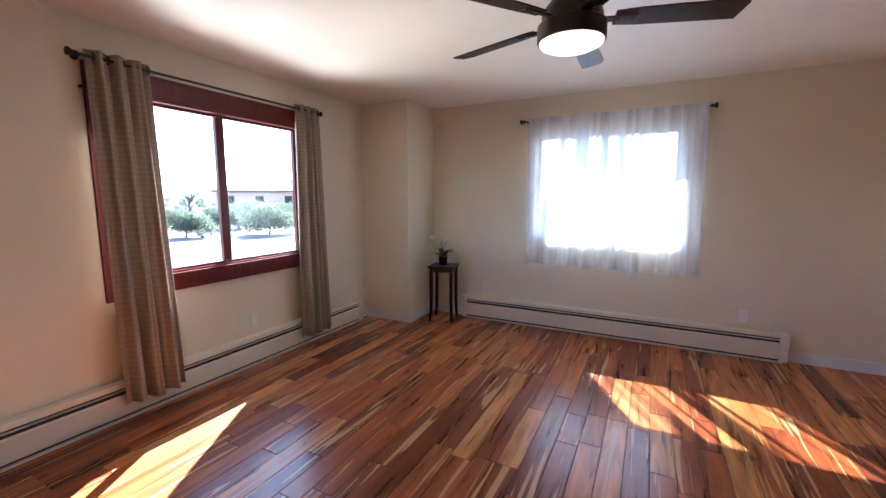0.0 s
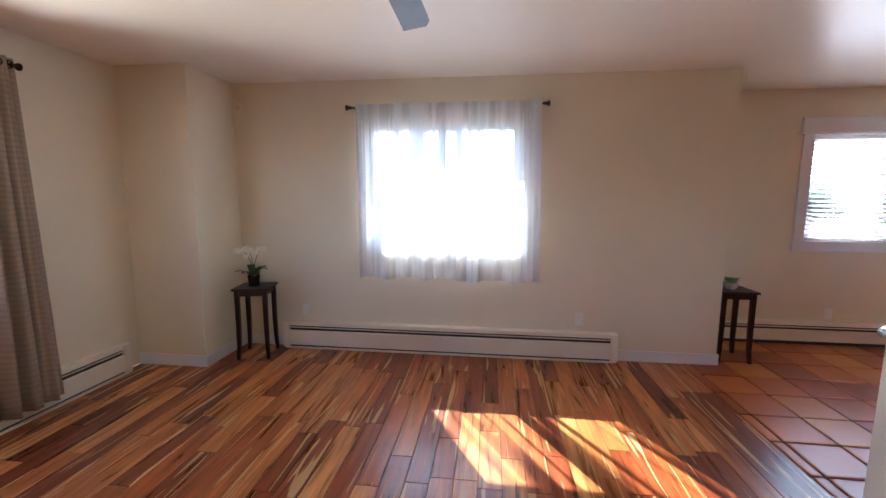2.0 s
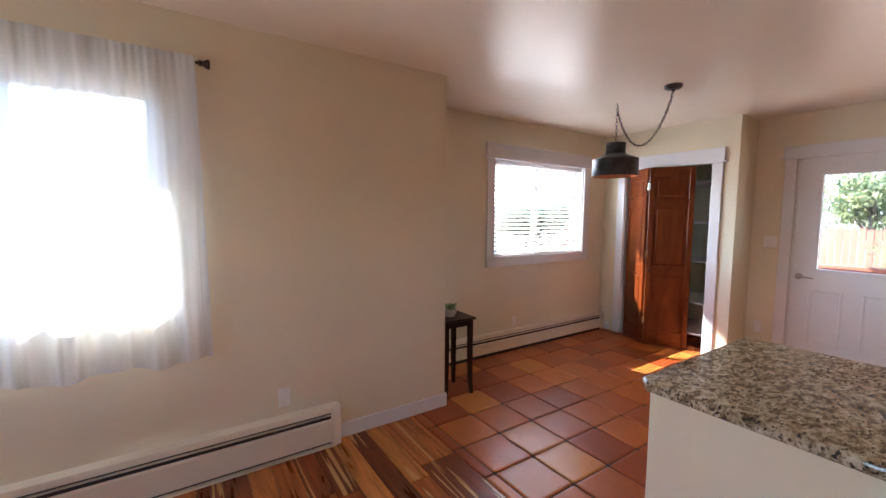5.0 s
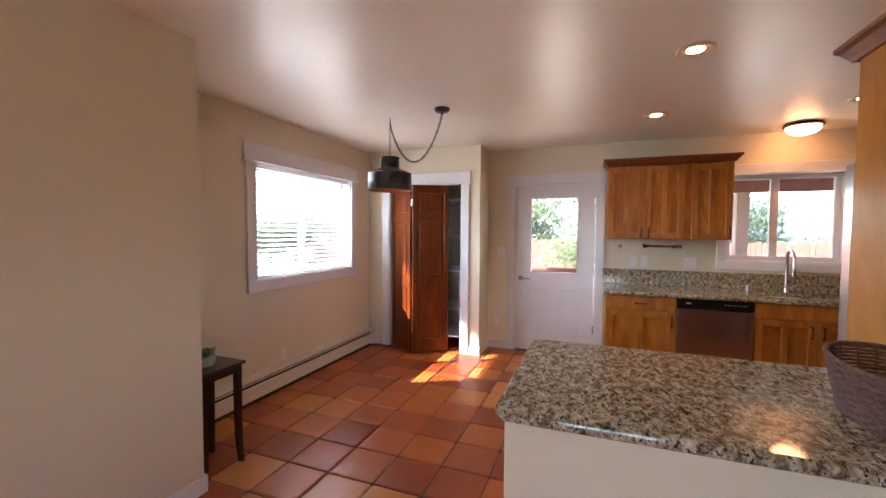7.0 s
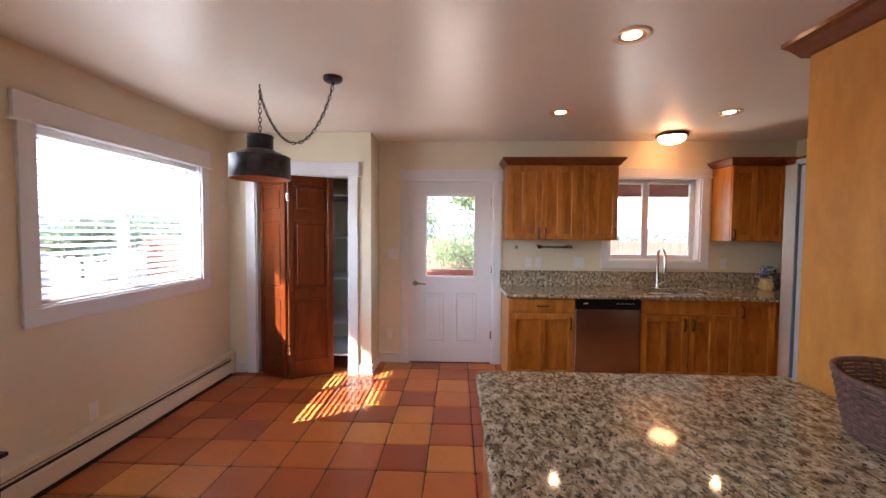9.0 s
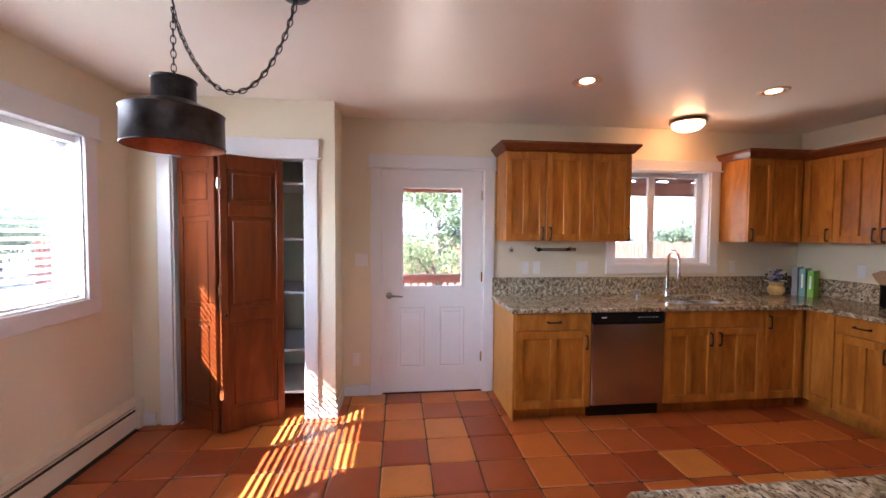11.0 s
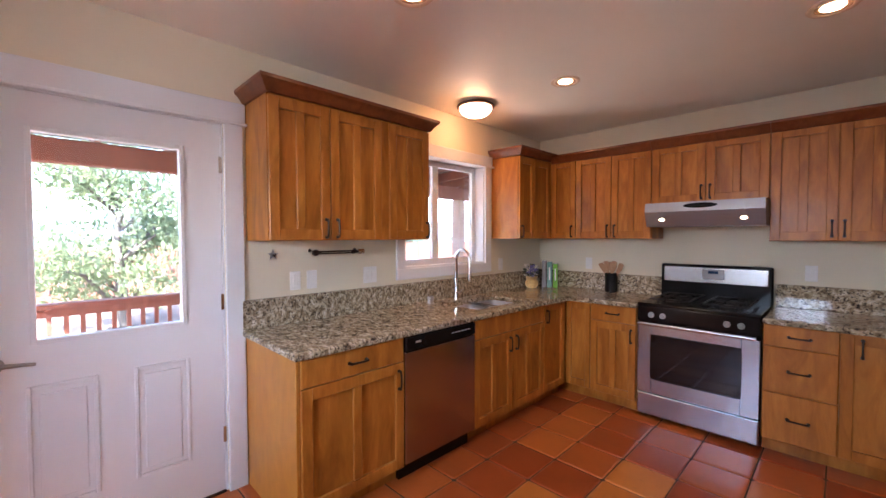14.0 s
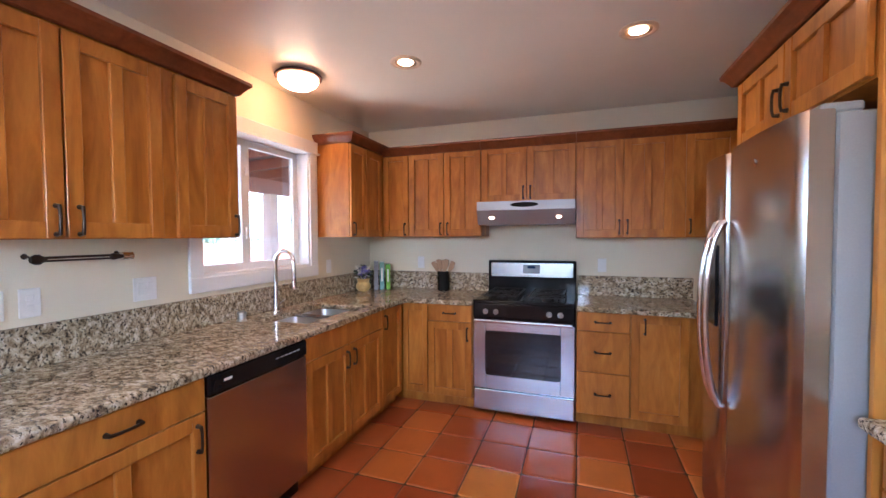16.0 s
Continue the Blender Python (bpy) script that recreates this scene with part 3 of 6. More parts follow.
leaf_a, la = bifold((5.134, 4.985, 0), (4.90, 4.625, 0), "reddish brown wooden bifold pantry door leaf, half open")
leaf_b, lb = bifold((4.888, 4.605, 0), (5.131, 4.237, 0), "reddish brown wooden bifold pantry door leaf, half open")
for z in (0.25, 1.0, 1.75):
    part(leaf_b, "hinge", Shape().box(-0.014, -0.022, z, 0.012, -0.014, z + 0.075, 0.002), CHROME, local=True)
part(leaf_b, "knob", Shape().lathe([(0, 0), (0.008, 0), (0.007, 0.012), (0.014, 0.02), (0.012, 0.03), (0, 0.033)], m=pose(0.03, -0.016, 0.86, 90, 0, 0), seg=16), BRONZE, True, "small dark knob", True)

shelves = thing("pantry_shelves", (5.58, 4.5, 0.17), "white painted shelves inside the pantry", "shelf")
for z in (0.17, 0.515, 0.985, 1.415, 1.865):
    part(shelves, "shelf", Shape().box(5.25, 3.94, z - 0.02, 5.95, YW, z, 0.002), WHITE)


# ---- heaters ----
def heater(name, face, u0, u1, h, label, deep=0.075, end0=True, end1=True, lipped=True):
    """Hydronic baseboard heater: back plate, hooded top, front panel, end caps, dark slots."""
    ax, c, sg = face
    mid = (u0 + u1) / 2
    w = thing(name, (c, mid, 0.02) if ax == "x" else (mid, c, 0.02), label, "heater", "baseboard heaters")

    def prof(pts):
        return [(c + sg * d, z) for d, z in pts]
    lo = 0.02
    front = Shape().prism(prof([(deep - 0.010, lo + 0.02), (deep, lo + 0.012), (deep, h - 0.088), (deep - 0.012, h - 0.078), (deep - 0.018, h - 0.083), (deep - 0.008, h - 0.093), (deep - 0.008, lo + 0.02)]), "y" if ax == "x" else "x", u0, u1)
    part(w, "front", front, HEATER)
    top = Shape().prism(prof([(0.0, 0.0), (0.004, 0.0), (0.004, h - 0.012), (deep - 0.012, h - 0.012), (deep - 0.006, h - 0.035), (deep, h - 0.033), (deep - 0.005, h), (0.0, h)]), "y" if ax == "x" else "x", u0, u1)
    part(w, "hood", top, HEATER)
    damper = Shape().prism(prof([(deep - 0.022, h - 0.055), (deep - 0.010, h - 0.058), (deep - 0.009, h - 0.051), (deep - 0.022, h - 0.050)]), "y" if ax == "x" else "x", u0, u1)
    part(w, "damper", damper, HEATER)
    # near-black core fills the casing, painting the shade seen in the slots
    slot = Shape().prism(prof([(0.006, 0.002), (deep - 0.02, 0.002), (deep - 0.02, h - 0.02), (0.006, h - 0.02)]), "y" if ax == "x" else "x", u0 + 0.005, u1 - 0.005)
    part(w, "shade_core", slot, DARKSLOT)
    lip = Shape().prism(prof([(deep - 0.020, 0.0), (deep + 0.004, 0.0), (deep + 0.004, 0.010), (deep - 0.020, 0.012)]), "y" if ax == "x" else "x", u0, u1)
    # unlipped: the strip is near-black, painting the shadow gap above the floor
    part(w, "foot", lip, HEATER if lipped else DARKSLOT)
    for on, e in ((end0, u0), (end1, u1)):
        if on:
            s = Shape()
            a, b = sorted((c, c + sg * (deep + 0.004)))
            if ax == "x":
                s.box(a, e - 0.03, 0.003, b, e + 0.03, h + 0.004, 0.006)
            else:
                s.box(e - 0.03, a, 0.003, e + 0.03, b, h + 0.004, 0.006)
            part(w, "end_cap", s, HEATER)
    return w


heater("baseboard_heater", ("x", XA, 1), 0.2, 3.83, 0.245, "cream enamelled baseboard heater under the red window")
heater("baseboard_heater", ("y", YB, -1), -1.755, 1.275, 0.255, "cream enamelled baseboard heater under the sheer window")
heater("baseboard_heater", ("y", YW, -1), 2.20, 5.06, 0.225, "cream enamelled baseboard heater in the dining corner", lipped=False)


# ---- curtains ----
def drape(name, p0, p1, z_top, z_bot, folds, depth, mat, label, group, shift=(0, 0), flare=1.0, hem=0.0, seed=1, n=150, rows=26, thick=0.0, top=0.55):
    """A hanging cloth between two plan points, with folds that loosen towards the hem."""
    rnd = random.Random(seed)
    a, b = Vector((*p0, 0)), Vector((*p1, 0))
    way = (b - a)
    L = way.length
    way.normalize()
    out = Vector((-way.y, way.x, 0))
    phase = [rnd.uniform(-0.9, 0.9) for _ in range(40)]
    mid = (a + b) / 2
    grid = []
    for r in range(rows + 1):
        f = r / rows
        z = z_top + (z_bot - z_top) * f
        row = []
        for k in range(n + 1):
            u = k / n
            q = u * folds
            i = int(q)
            ph = phase[i % 40] * (1 - (q - i)) + phase[(i + 1) % 40] * (q - i)
            wave = math.sin(2 * math.pi * q + ph) + 0.35 * math.sin(2 * math.pi * q * 2.3 + 3 * ph + f * 1.5) * (1.0 if top > 0.5 else 0.6)
            amp = depth * (top + (1 - top) * f) * (0.75 + 0.5 * abs(phase[(i + 7) % 40]))
            wide = 1 + (flare - 1) * f
            pt = mid + way * ((u - 0.5) * L * wide + shift[0] * f) + out * (wave * amp + (1 - f) ** 3 * 0.002 * math.sin(q * 31 + 3 * ph) * (top < 0.5) + shift[1] * f)
            drop = hem * math.sin(2 * math.pi * q * 0.45 + ph) * f ** 6
            row.append((pt.x, pt.y, z + drop))
        grid.append(row)
    base = (mid.x, mid.y, z_bot)
    c = thing(name, base, label, "curtain", group)
    ob = part(c, "cloth", Shape().sheet(grid), mat, True)
    if thick:
        md = ob.modifiers.new("thickness", "SOLIDIFY")
        md.thickness = thick
    return c


def rod(name, p0, p1, r, label, brackets, finial="knob"):
    a, b = Vector(p0), Vector(p1)
    w = thing(name, tuple((a + b) / 2), label, "curtain rod")
    part(w, "bar", Shape().tube([a, b], r, 12), BRONZE, True)
    way = (b - a).normalized()
    for end, sg in ((a, -1), (b, 1)):
        q = (way * sg).to_track_quat("Z", "Y").to_matrix().to_4x4()
        f = Shape().lathe([(0, 0), (0.013, 0), (0.015, 0.01), (0.010, 0.016), (0.018, 0.03), (0.024, 0.042), (0.022, 0.05), (0, 0.052)], m=Matrix.Translation(end) @ q, seg=18)
        part(w, "finial", f, BRONZE, True)
    for p, wallp in brackets:
        part(w, "bracket", Shape().tube([p, wallp], 0.007, 8).lathe([(0, 0), (0.02, 0), (0.02, 0.006), (0, 0.006)], m=Matrix.Translation(wallp) @ (Vector(p) - Vector(wallp)).to_track_quat("Z", "Y").to_matrix().to_4x4(), seg=14), BRONZE, True)
    return w


RX = XA + 0.085
rod("curtain_rod", (RX, 1.40, 2.235), (RX, 3.24, 2.235), 0.008, "dark bronze curtain rod over the red window",
    [((RX, 1.415, 2.235), (XA, 1.415, 2.235)), ((RX, 3.20, 2.235), (XA, 3.20, 2.235))])
ca = drape("curtain", (RX, 1.43), (RX, 1.77), 2.275, 0.12, 3.4, 0.045, TAUPE, "taupe grommet curtain drawn to the window's side", "taupe curtains", (0.02, -0.065), 1.06, 0.004, 5, thick=0.003)
cb = drape("curtain", (RX, 2.97), (RX, 3.26), 2.275, 0.10, 3.5, 0.040, TAUPE, "taupe grommet curtain drawn to the window's side", "taupe curtains", (-0.03, -0.065), 1.35, 0.004, 9, thick=0.003)
for c, ys in ((ca, (1.47, 1.545, 1.62, 1.695, 1.76)), (cb, (3.0, 3.06, 3.12, 3.18, 3.235))):
    for y in ys:
        g = Shape()
        pts = [(RX + 0.022 * math.cos(2 * math.pi * k / 16), y, 2.235 + 0.022 * math.sin(2 * math.pi * k / 16)) for k in range(17)]
        part(c, "grommet", g.tube(pts, 0.004, 6, False), BRONZE, True)

RY = YB - 0.058
rod("curtain_rod", (-1.06, RY, 2.225), (0.60, RY, 2.225), 0.007, "dark bronze curtain rod over the sheer curtain",
    [((-1.03, RY, 2.225), (-1.03, YB, 2.225)), ((0.57, RY, 2.225), (0.57, YB, 2.225))])
drape("sheer_curtain", (-1.02, RY - 0.012), (-0.22, RY - 0.012), 2.250, 0.71, 5.0, 0.024, SHEER, "white sheer curtain panel gathered on a rod", "sheer curtains", (-0.0, 0.0), 0.97, 0.014, 21, 260, top=0.1)
drape("sheer_curtain", (-0.24, RY - 0.016), (0.585, RY - 0.016), 2.250, 0.70, 5.2, 0.024, SHEER, "white sheer curtain panel gathered on a rod", "sheer curtains", (0.02, 0.0), 1.02, 0.014, 33, 260, top=0.1)

# blind
blind = thing("window_blind", (3.955, YW + 0.06, WZ1 - 0.05), "white slatted horizontal blind, slats tilted open", "blind")
part(blind, "headrail", Shape().box(W0 + 0.015, YW + 0.025, WZ1 - 0.055, W1 - 0.015, YW + 0.085, WZ1 - 0.013, 0.003), BLIND)
slat_mesh = Shape().box(W0 + 0.02, -0.024, -0.0013, W1 - 0.02, 0.024, 0.0013).turn(Matrix.Rotation(radians(18), 4, "X")).mesh("slat", BLIND)
slat_mesh.transform(Matrix.Translation((-3.955, 0, 0)))
for k in range(21):
    s = new("slat", slat_mesh)
    s.parent = blind
    s.location = (0, -0.005, -0.05 - 0.0455 * k)
part(blind, "bottom_rail", Shape().box(W0 + 0.02, YW + 0.035, WZ0 + 0.014, W1 - 0.02, YW + 0.075, WZ0 + 0.032, 0.003), BLIND)
for x in (3.42, 3.955, 4.49):
    part(blind, "cord", Shape().tube([(x, YW + 0.032, WZ1 - 0.05), (x, YW + 0.032, WZ0 + 0.03)], 0.0012, 5), BLIND)


# ---- small wall fittings ----
def plate(at, face, label, kind="outlet", gangs=1):
    ax, sg = face
    w = 0.07 + 0.046 * (gangs - 1)
    o = thing("wall_" + kind, at, label, kind, "wall " + kind + "s")

    def bx(s, u0, u1, z0, z1, d0, d1, bev):
        a, b = sorted((sg * d0, sg * d1))
        if ax == "x":
            s.box(a, u0, z0, b, u1, z1, bev)
        else:
            s.box(u0, a, z0, u1, b, z1, bev)
        return s
    part(o, "plate", bx(Shape(), -w / 2, w / 2, -0.058, 0.058, 0, 0.006, 0.003), PLASTIC, local=True)
    for g in range(gangs):
        c = (g - (gangs - 1) / 2) * 0.046
        if kind == "outlet":
            for z in (-0.021, 0.021):
                part(o, "socket", bx(Shape(), c - 0.014, c + 0.014, z - 0.013, z + 0.013, 0.005, 0.008, 0.003), PLASTIC, local=True)
        else:
            part(o, "rocker", bx(Shape(), c - 0.016, c + 0.016, -0.033, 0.033, 0.005, 0.010, 0.003), PLASTIC, local=True)
    return o


plate((0.98, YB, 0.365), ("y", -1), "white electrical outlet on the cream wall")
plate((-1.58, YB, 0.365), ("y", -1), "white electrical outlet on the cream wall")
plate((XA, 2.48, 0.365), ("x", 1), "white electrical outlet below the red window")
plate((3.55, YW, 0.30), ("y", -1), "white electrical outlet in the dining corner")
plate((XK, 3.672, 1.225), ("x", -1), "white light switch beside the back door", "switch", 2)
plate((XK, 3.72, 0.33), ("x", -1), "white electrical outlet beside the back door")
plate((XK, 2.175, 1.15), ("x", -1), "white light switch over the backsplash", "switch")
plate((XK, 2.065, 1.15), ("x", -1), "white electrical outlet over the backsplash")
plate((XK, 1.62, 1.15), ("x", -1), "white double switch over the backsplash", "switch", 2)
plate((XK, 0.07, 1.15), ("x", -1), "white electrical outlet beside the sink window")
plate((4.95, YR, 1.15), ("y", 1), "white electrical outlet behind the utensil crock")
plate((3.28, YR, 1.15), ("y", 1), "white electrical outlet beside the range")
plate((1.85, 1.80, 0.80), ("x", -1), "white electrical outlet on the peninsula")

sensor = thing("corner_detector", (-2.13, YB - 0.04, 2.25), "small cream corner detector near the ceiling", "detector")
part(sensor, "body", Shape().box(-0.03, -0.02, -0.045, 0.03, 0.035, 0.045, 0.012, 2), HEATER, local=True)
part(sensor, "lens", Shape().box(-0.02, -0.026, -0.02, 0.02, -0.018, 0.02, 0.003), BAFFLE, local=True)
screw_hook = thing("ceiling_hook", (2.24, 4.72, H), "small metal screw hook in the ceiling", "hook")
part(screw_hook, "shank", Shape().tube([(0, 0, 0), (0, 0, -0.02), (0.012, 0, -0.03), (0.012, 0, -0.045), (0, 0, -0.05)], 0.003, 6), HEATER, True, local=True)


# ---- tables and plants ----
def side_table(at, rz, label):
    t = thing("side_table", at, label, "table", "dark plant stands", rz)
    h = 0.645
    part(t, "top", Shape().box(-0.155, -0.155, h - 0.018, 0.155, 0.155, h, 0.005), ESPRESSO, local=True)
    for a in (-0.115, 0.115):
        part(t, "apron", Shape().box(-0.115, a - 0.008, h - 0.07, 0.115, a + 0.008, h - 0.018), ESPRESSO, local=True)
        part(t, "apron", Shape().box(a - 0.008, -0.107, h - 0.07, a + 0.008, 0.107, h - 0.018), ESPRESSO, local=True)
    for sx in (-1, 1):
        for sy in (-1, 1):
            pts = [(sx * 0.118, sy * 0.118, h - 0.018), (sx * 0.118, sy * 0.118, 0.30), (sx * 0.121, sy * 0.121, 0.12), (sx * 0.130, sy * 0.130, 0.0)]
            s = Shape()
            rings = []
            for (x, y, z), r in zip(pts, (0.018, 0.017, 0.015, 0.013)):
                rings.append([s.bm.verts.new((x + dx * r, y + dy * r, z)) for dx, dy in ((-1, -1), (1, -1), (1, 1), (-1, 1))])
            for p, q in zip(rings, rings[1:]):
                for k in range(4):
                    s.bm.faces.new((p[k], p[(k + 1) % 4], q[(k + 1) % 4], q[k]))
            s.bm.faces.new(rings[0])
            s.bm.faces.new(rings[-1])
            part(t, "leg", s, ESPRESSO, local=True)
    return t


TA, TB = (-1.93, 4.34), (2.325, 4.785)
side_table((*TA, 0), 12, "small dark espresso wooden side table in the corner")
side_table((*TB, 0), 0, "small dark espresso wooden side table by the wall end")


def blade_leaf(s, base, heading, length, width, lift, curl, n=8):
    d = Vector((math.cos(heading), math.sin(heading), 0))
    side = Vector((-d.y, d.x, 0))
    rows = []
    for k in range(n + 1):
        f = k / n
        p = Vector(base) + d * (length * f) + Vector((0, 0, lift * math.sin(f * 1.9) - curl * f * f))
        w = width * math.sin(math.pi * min(0.97, 0.08 + f * 0.92)) ** 0.7
        rows.append([p - side * w, p + Vector((0, 0, -0.15 * w)), p + side * w])
    s.sheet(rows)


def orchid(x, y, z):
    o = thing("orchid", (x, y, z), "cream orchid with dark leaves in a black pot", "plant")
    part(o, "pot", Shape().lathe([(0, 0), (0.045, 0), (0.052, 0.09), (0.052, 0.1), (0.046, 0.1), (0.044, 0.085), (0, 0.085)]), BLACK, True, local=True)
    rnd = random.Random(3)
    for k in range(9):
        s = Shape()
        blade_leaf(s, (0, 0, 0.085), k * 0.72 + 0.3, rnd.uniform(0.11, 0.16), 0.033, rnd.uniform(0.03, 0.13), 0.02)
        part(o, "leaf", s, LEAF, True, local=True)
    for hd, reach in ((2.6, 0.10), (3.6, 0.13), (0.4, 0.11)):
        d = Vector((math.cos(hd), math.sin(hd), 0))
        pts = [Vector((0, 0, 0.09)) + d * (reach * f ** 1.6) + Vector((0, 0, 0.24 * math.sin(f * 1.75))) for f in [k / 9 for k in range(10)]]
        part(o, "stem", Shape().tube(pts, 0.0025, 6), LEAF, True, local=True)
        s = Shape()
        for p in pts[5:]:
            c = p + Vector((rnd.uniform(-0.02, 0.02), rnd.uniform(-0.02, 0.02), rnd.uniform(-0.01, 0.012)))
            spin = rnd.uniform(0, 6)
            for k in range(5):
                a = spin + k * 2 * math.pi / 5
                m = Matrix.Translation(c) @ Matrix.Rotation(rnd.uniform(0.8, 1.5), 4, "X") @ Matrix.Rotation(a, 4, "Z")
                q = [m @ Vector(v) for v in ((0, 0, 0), (0.011, 0.010, 0.003), (0.013, 0.024, 0.0), (0, 0.030, -0.004), (-0.013, 0.024, 0.0), (-0.011, 0.010, 0.003))]
                s.bm.faces.new([s.bm.verts.new(v) for v in q])
        part(o, "blossom", s, PETAL, local=True)


orchid(TA[0] - 0.01, TA[1], 0.645)


def succulent(x, y, z):
    o = thing("succulent", (x, y, z), "small green succulent in a grey bowl", "plant")
    part(o, "pot", Shape().lathe([(0, 0), (0.04, 0), (0.058, 0.03), (0.056, 0.06), (0.05, 0.06), (0.05, 0.05), (0, 0.05)]), GREYPOT, True, local=True)
    rnd = random.Random(8)
    for j in range(3):
        cx, cy = 0.024 * math.cos(j * 2.1), 0.024 * math.sin(j * 2.1)
        s = Shape()
        for k in range(16):
            blade_leaf(s, (cx, cy, 0.05), k * 2.4, 0.038 + 0.014 * rnd.random(), 0.014, 0.026 + 0.034 * (k / 16), 0.004, 4)
        part(o, "rosette", s, SUCCULENT, True, local=True)


succulent(TB[0] - 0.015, TB[1] - 0.01, 0.645)


# ---- lamps ----
def ceiling_fan(x, y):
    f = thing("ceiling_fan", (x, y, H), "dark bronze five-bladed ceiling fan with lit drum lamp", "ceiling fan")
    part(f, "canopy", Shape().lathe([(0, 0), (0.075, 0), (0.075, -0.02), (0.055, -0.045), (0.02, -0.055), (0.016, -0.10), (0.03, -0.105), (0.09, -0.125), (0.125, -0.165), (0.14, -0.20), (0.14, -0.235), (0, -0.235)], seg=40), BRONZE, True, local=True)
    part(f, "housing", Shape().lathe([(0, -0.238), (0.150, -0.238), (0.158, -0.245), (0.158, -0.315), (0.152, -0.32), (0.148, -0.314), (0, -0.30)], seg=40), BRONZE, True, local=True)
    part(f, "lamp_glass", Shape().lathe([(0.147, -0.316), (0.145, -0.33), (0.12, -0.342), (0.07, -0.35), (0, -0.353)], seg=40), LAMPFAN, True, local=True)
    for k in range(5):
        m = Matrix.Rotation(radians(90 + 72 * k), 4, "Z") @ Matrix.Translation((0, 0, -0.222)) @ Matrix.Rotation(radians(-12), 4, "X")
        s = Shape()
        top = [(0.19, -0.050), (0.30, -0.062), (0.69, -0.074), (0.735, -0.05), (0.72, 0.060), (0.30, 0.056), (0.19, 0.046)]
        s.prism(top, "z", -0.003, 0.004).turn(m)
        part(f, "blade", s, ESPRESSO, local=True)
        arm = Shape().box(0.12, -0.022, -0.006, 0.21, 0.022, -0.0, 0.003).box(0.19, -0.03, -0.010, 0.29, 0.03, -0.0035, 0.003)
        for q in (0.21, 0.24, 0.27):
            arm.lathe([(0, -0.014), (0.006, -0.013), (0.006, -0.009), (0, -0.009)], at=(q, 0.0, 0), seg=8)
        part(f, "blade_iron", arm.turn(m), BRONZE, local=True)


ceiling_fan(-0.20, 2.30)


def pendant(hx, hy, cx, cy):
    p = thing("pendant_lamp", (hx, hy, 1.83), "dark patinated metal pendant lamp on a swagged chain", "pendant lamp")
    prof = [(0.195, 1.83), (0.198, 1.835), (0.195, 1.84), (0.193, 1.975), (0.197, 1.98), (0.19, 1.985), (0.12, 2.015), (0.088, 2.03), (0.084, 2.04), (0.084, 2.115), (0.089, 2.12), (0.086, 2.126), (0.0, 2.128)]
    part(p, "shade", Shape().lathe(prof, at=(hx, hy, 0), seg=44), PATINA, True)
    part(p, "lining", Shape().lathe([(0.192, 1.832), (0.189, 1.972), (0.12, 2.008), (0.08, 2.02), (0, 2.022)], at=(hx, hy, 0), seg=44), COPPER, True, "copper coloured inside")
    part(p, "bulb", Shape().lathe([(0, 1.90), (0.02, 1.905), (0.03, 1.93), (0.022, 1.965), (0.014, 1.985), (0.014, 2.02)], at=(hx, hy, 0), seg=16), PLASTIC, True)
    for a in (0.4, 3.5):
        d = Vector((math.cos(a), math.sin(a), 0))
        pts = [Vector((hx, hy, 2.075)) + d * (0.088 + 0.004) + Vector((-d.y, d.x, 0)) * (0.02 * math.cos(k * math.pi / 8)) + Vector((0, 0, 0.022 * math.sin(k * math.pi / 8))) for k in range(17)]
        part(p, "ring", Shape().tube(pts, 0.003, 6, False), PATINA, True)
    part(p, "hook", Shape().tube([(hx, hy, H), (hx, hy, H - 0.02), (hx + 0.012, hy, H - 0.032), (hx + 0.01, hy, H - 0.045), (hx - 0.004, hy, H - 0.045)], 0.004, 6), BRONZE, True)
    part(p, "canopy", Shape().lathe([(0, H), (0.062, H), (0.062, H - 0.018), (0.05, H - 0.03), (0.012, H - 0.034), (0.01, H - 0.05), (0, H - 0.05)], at=(cx, cy, 0), seg=28), PATINA, True)

    def chain(path, name="chain"):
        pts = [Vector(q) for q in path]
        dist = [0.0]
        for a, b in zip(pts, pts[1:]):
            dist.append(dist[-1] + (b - a).length)
        s, step = Shape(), 0.030
        for n in range(int(dist[-1] / step)):
            at = (n + 0.5) * step
            i = max(j for j in range(len(dist)) if dist[j] <= at)
            i = min(i, len(pts) - 2)
            way = (pts[i + 1] - pts[i]).normalized()
            c = pts[i] + way * (at - dist[i])
            m = Matrix.Translation(c) @ way.to_track_quat("Z", "Y").to_matrix().to_4x4() @ Matrix.Rotation(radians(90 * (n % 2) + 20), 4, "Z")
            ring = [m @ Vector((0.010 * math.cos(k * math.pi / 6), 0, 0.020 * math.sin(k * math.pi / 6))) for k in range(13)]
            s.tube(ring, 0.0022, 5, False)
        part(p, name, s, PATINA, True)
    chain([(hx, hy, 2.13), (hx, hy, H - 0.05)])
    a, b = Vector((hx, hy, H - 0.045)), Vector((cx, cy, H - 0.05))
    sag = [a.lerp(b, f) + Vector((0, 0, -0.365 * (1 - (2 * f - 1) ** 2) ** 0.85)) for f in [k / 40 for k in range(41)]]
    chain(sag)
    part(p, "cord", Shape().tube([q + Vector((0.004, 0.004, 0.004)) for q in sag] , 0.0025, 6), DARKSLOT, True)


pendant(3.80, 4.32, 3.69, 3.78)


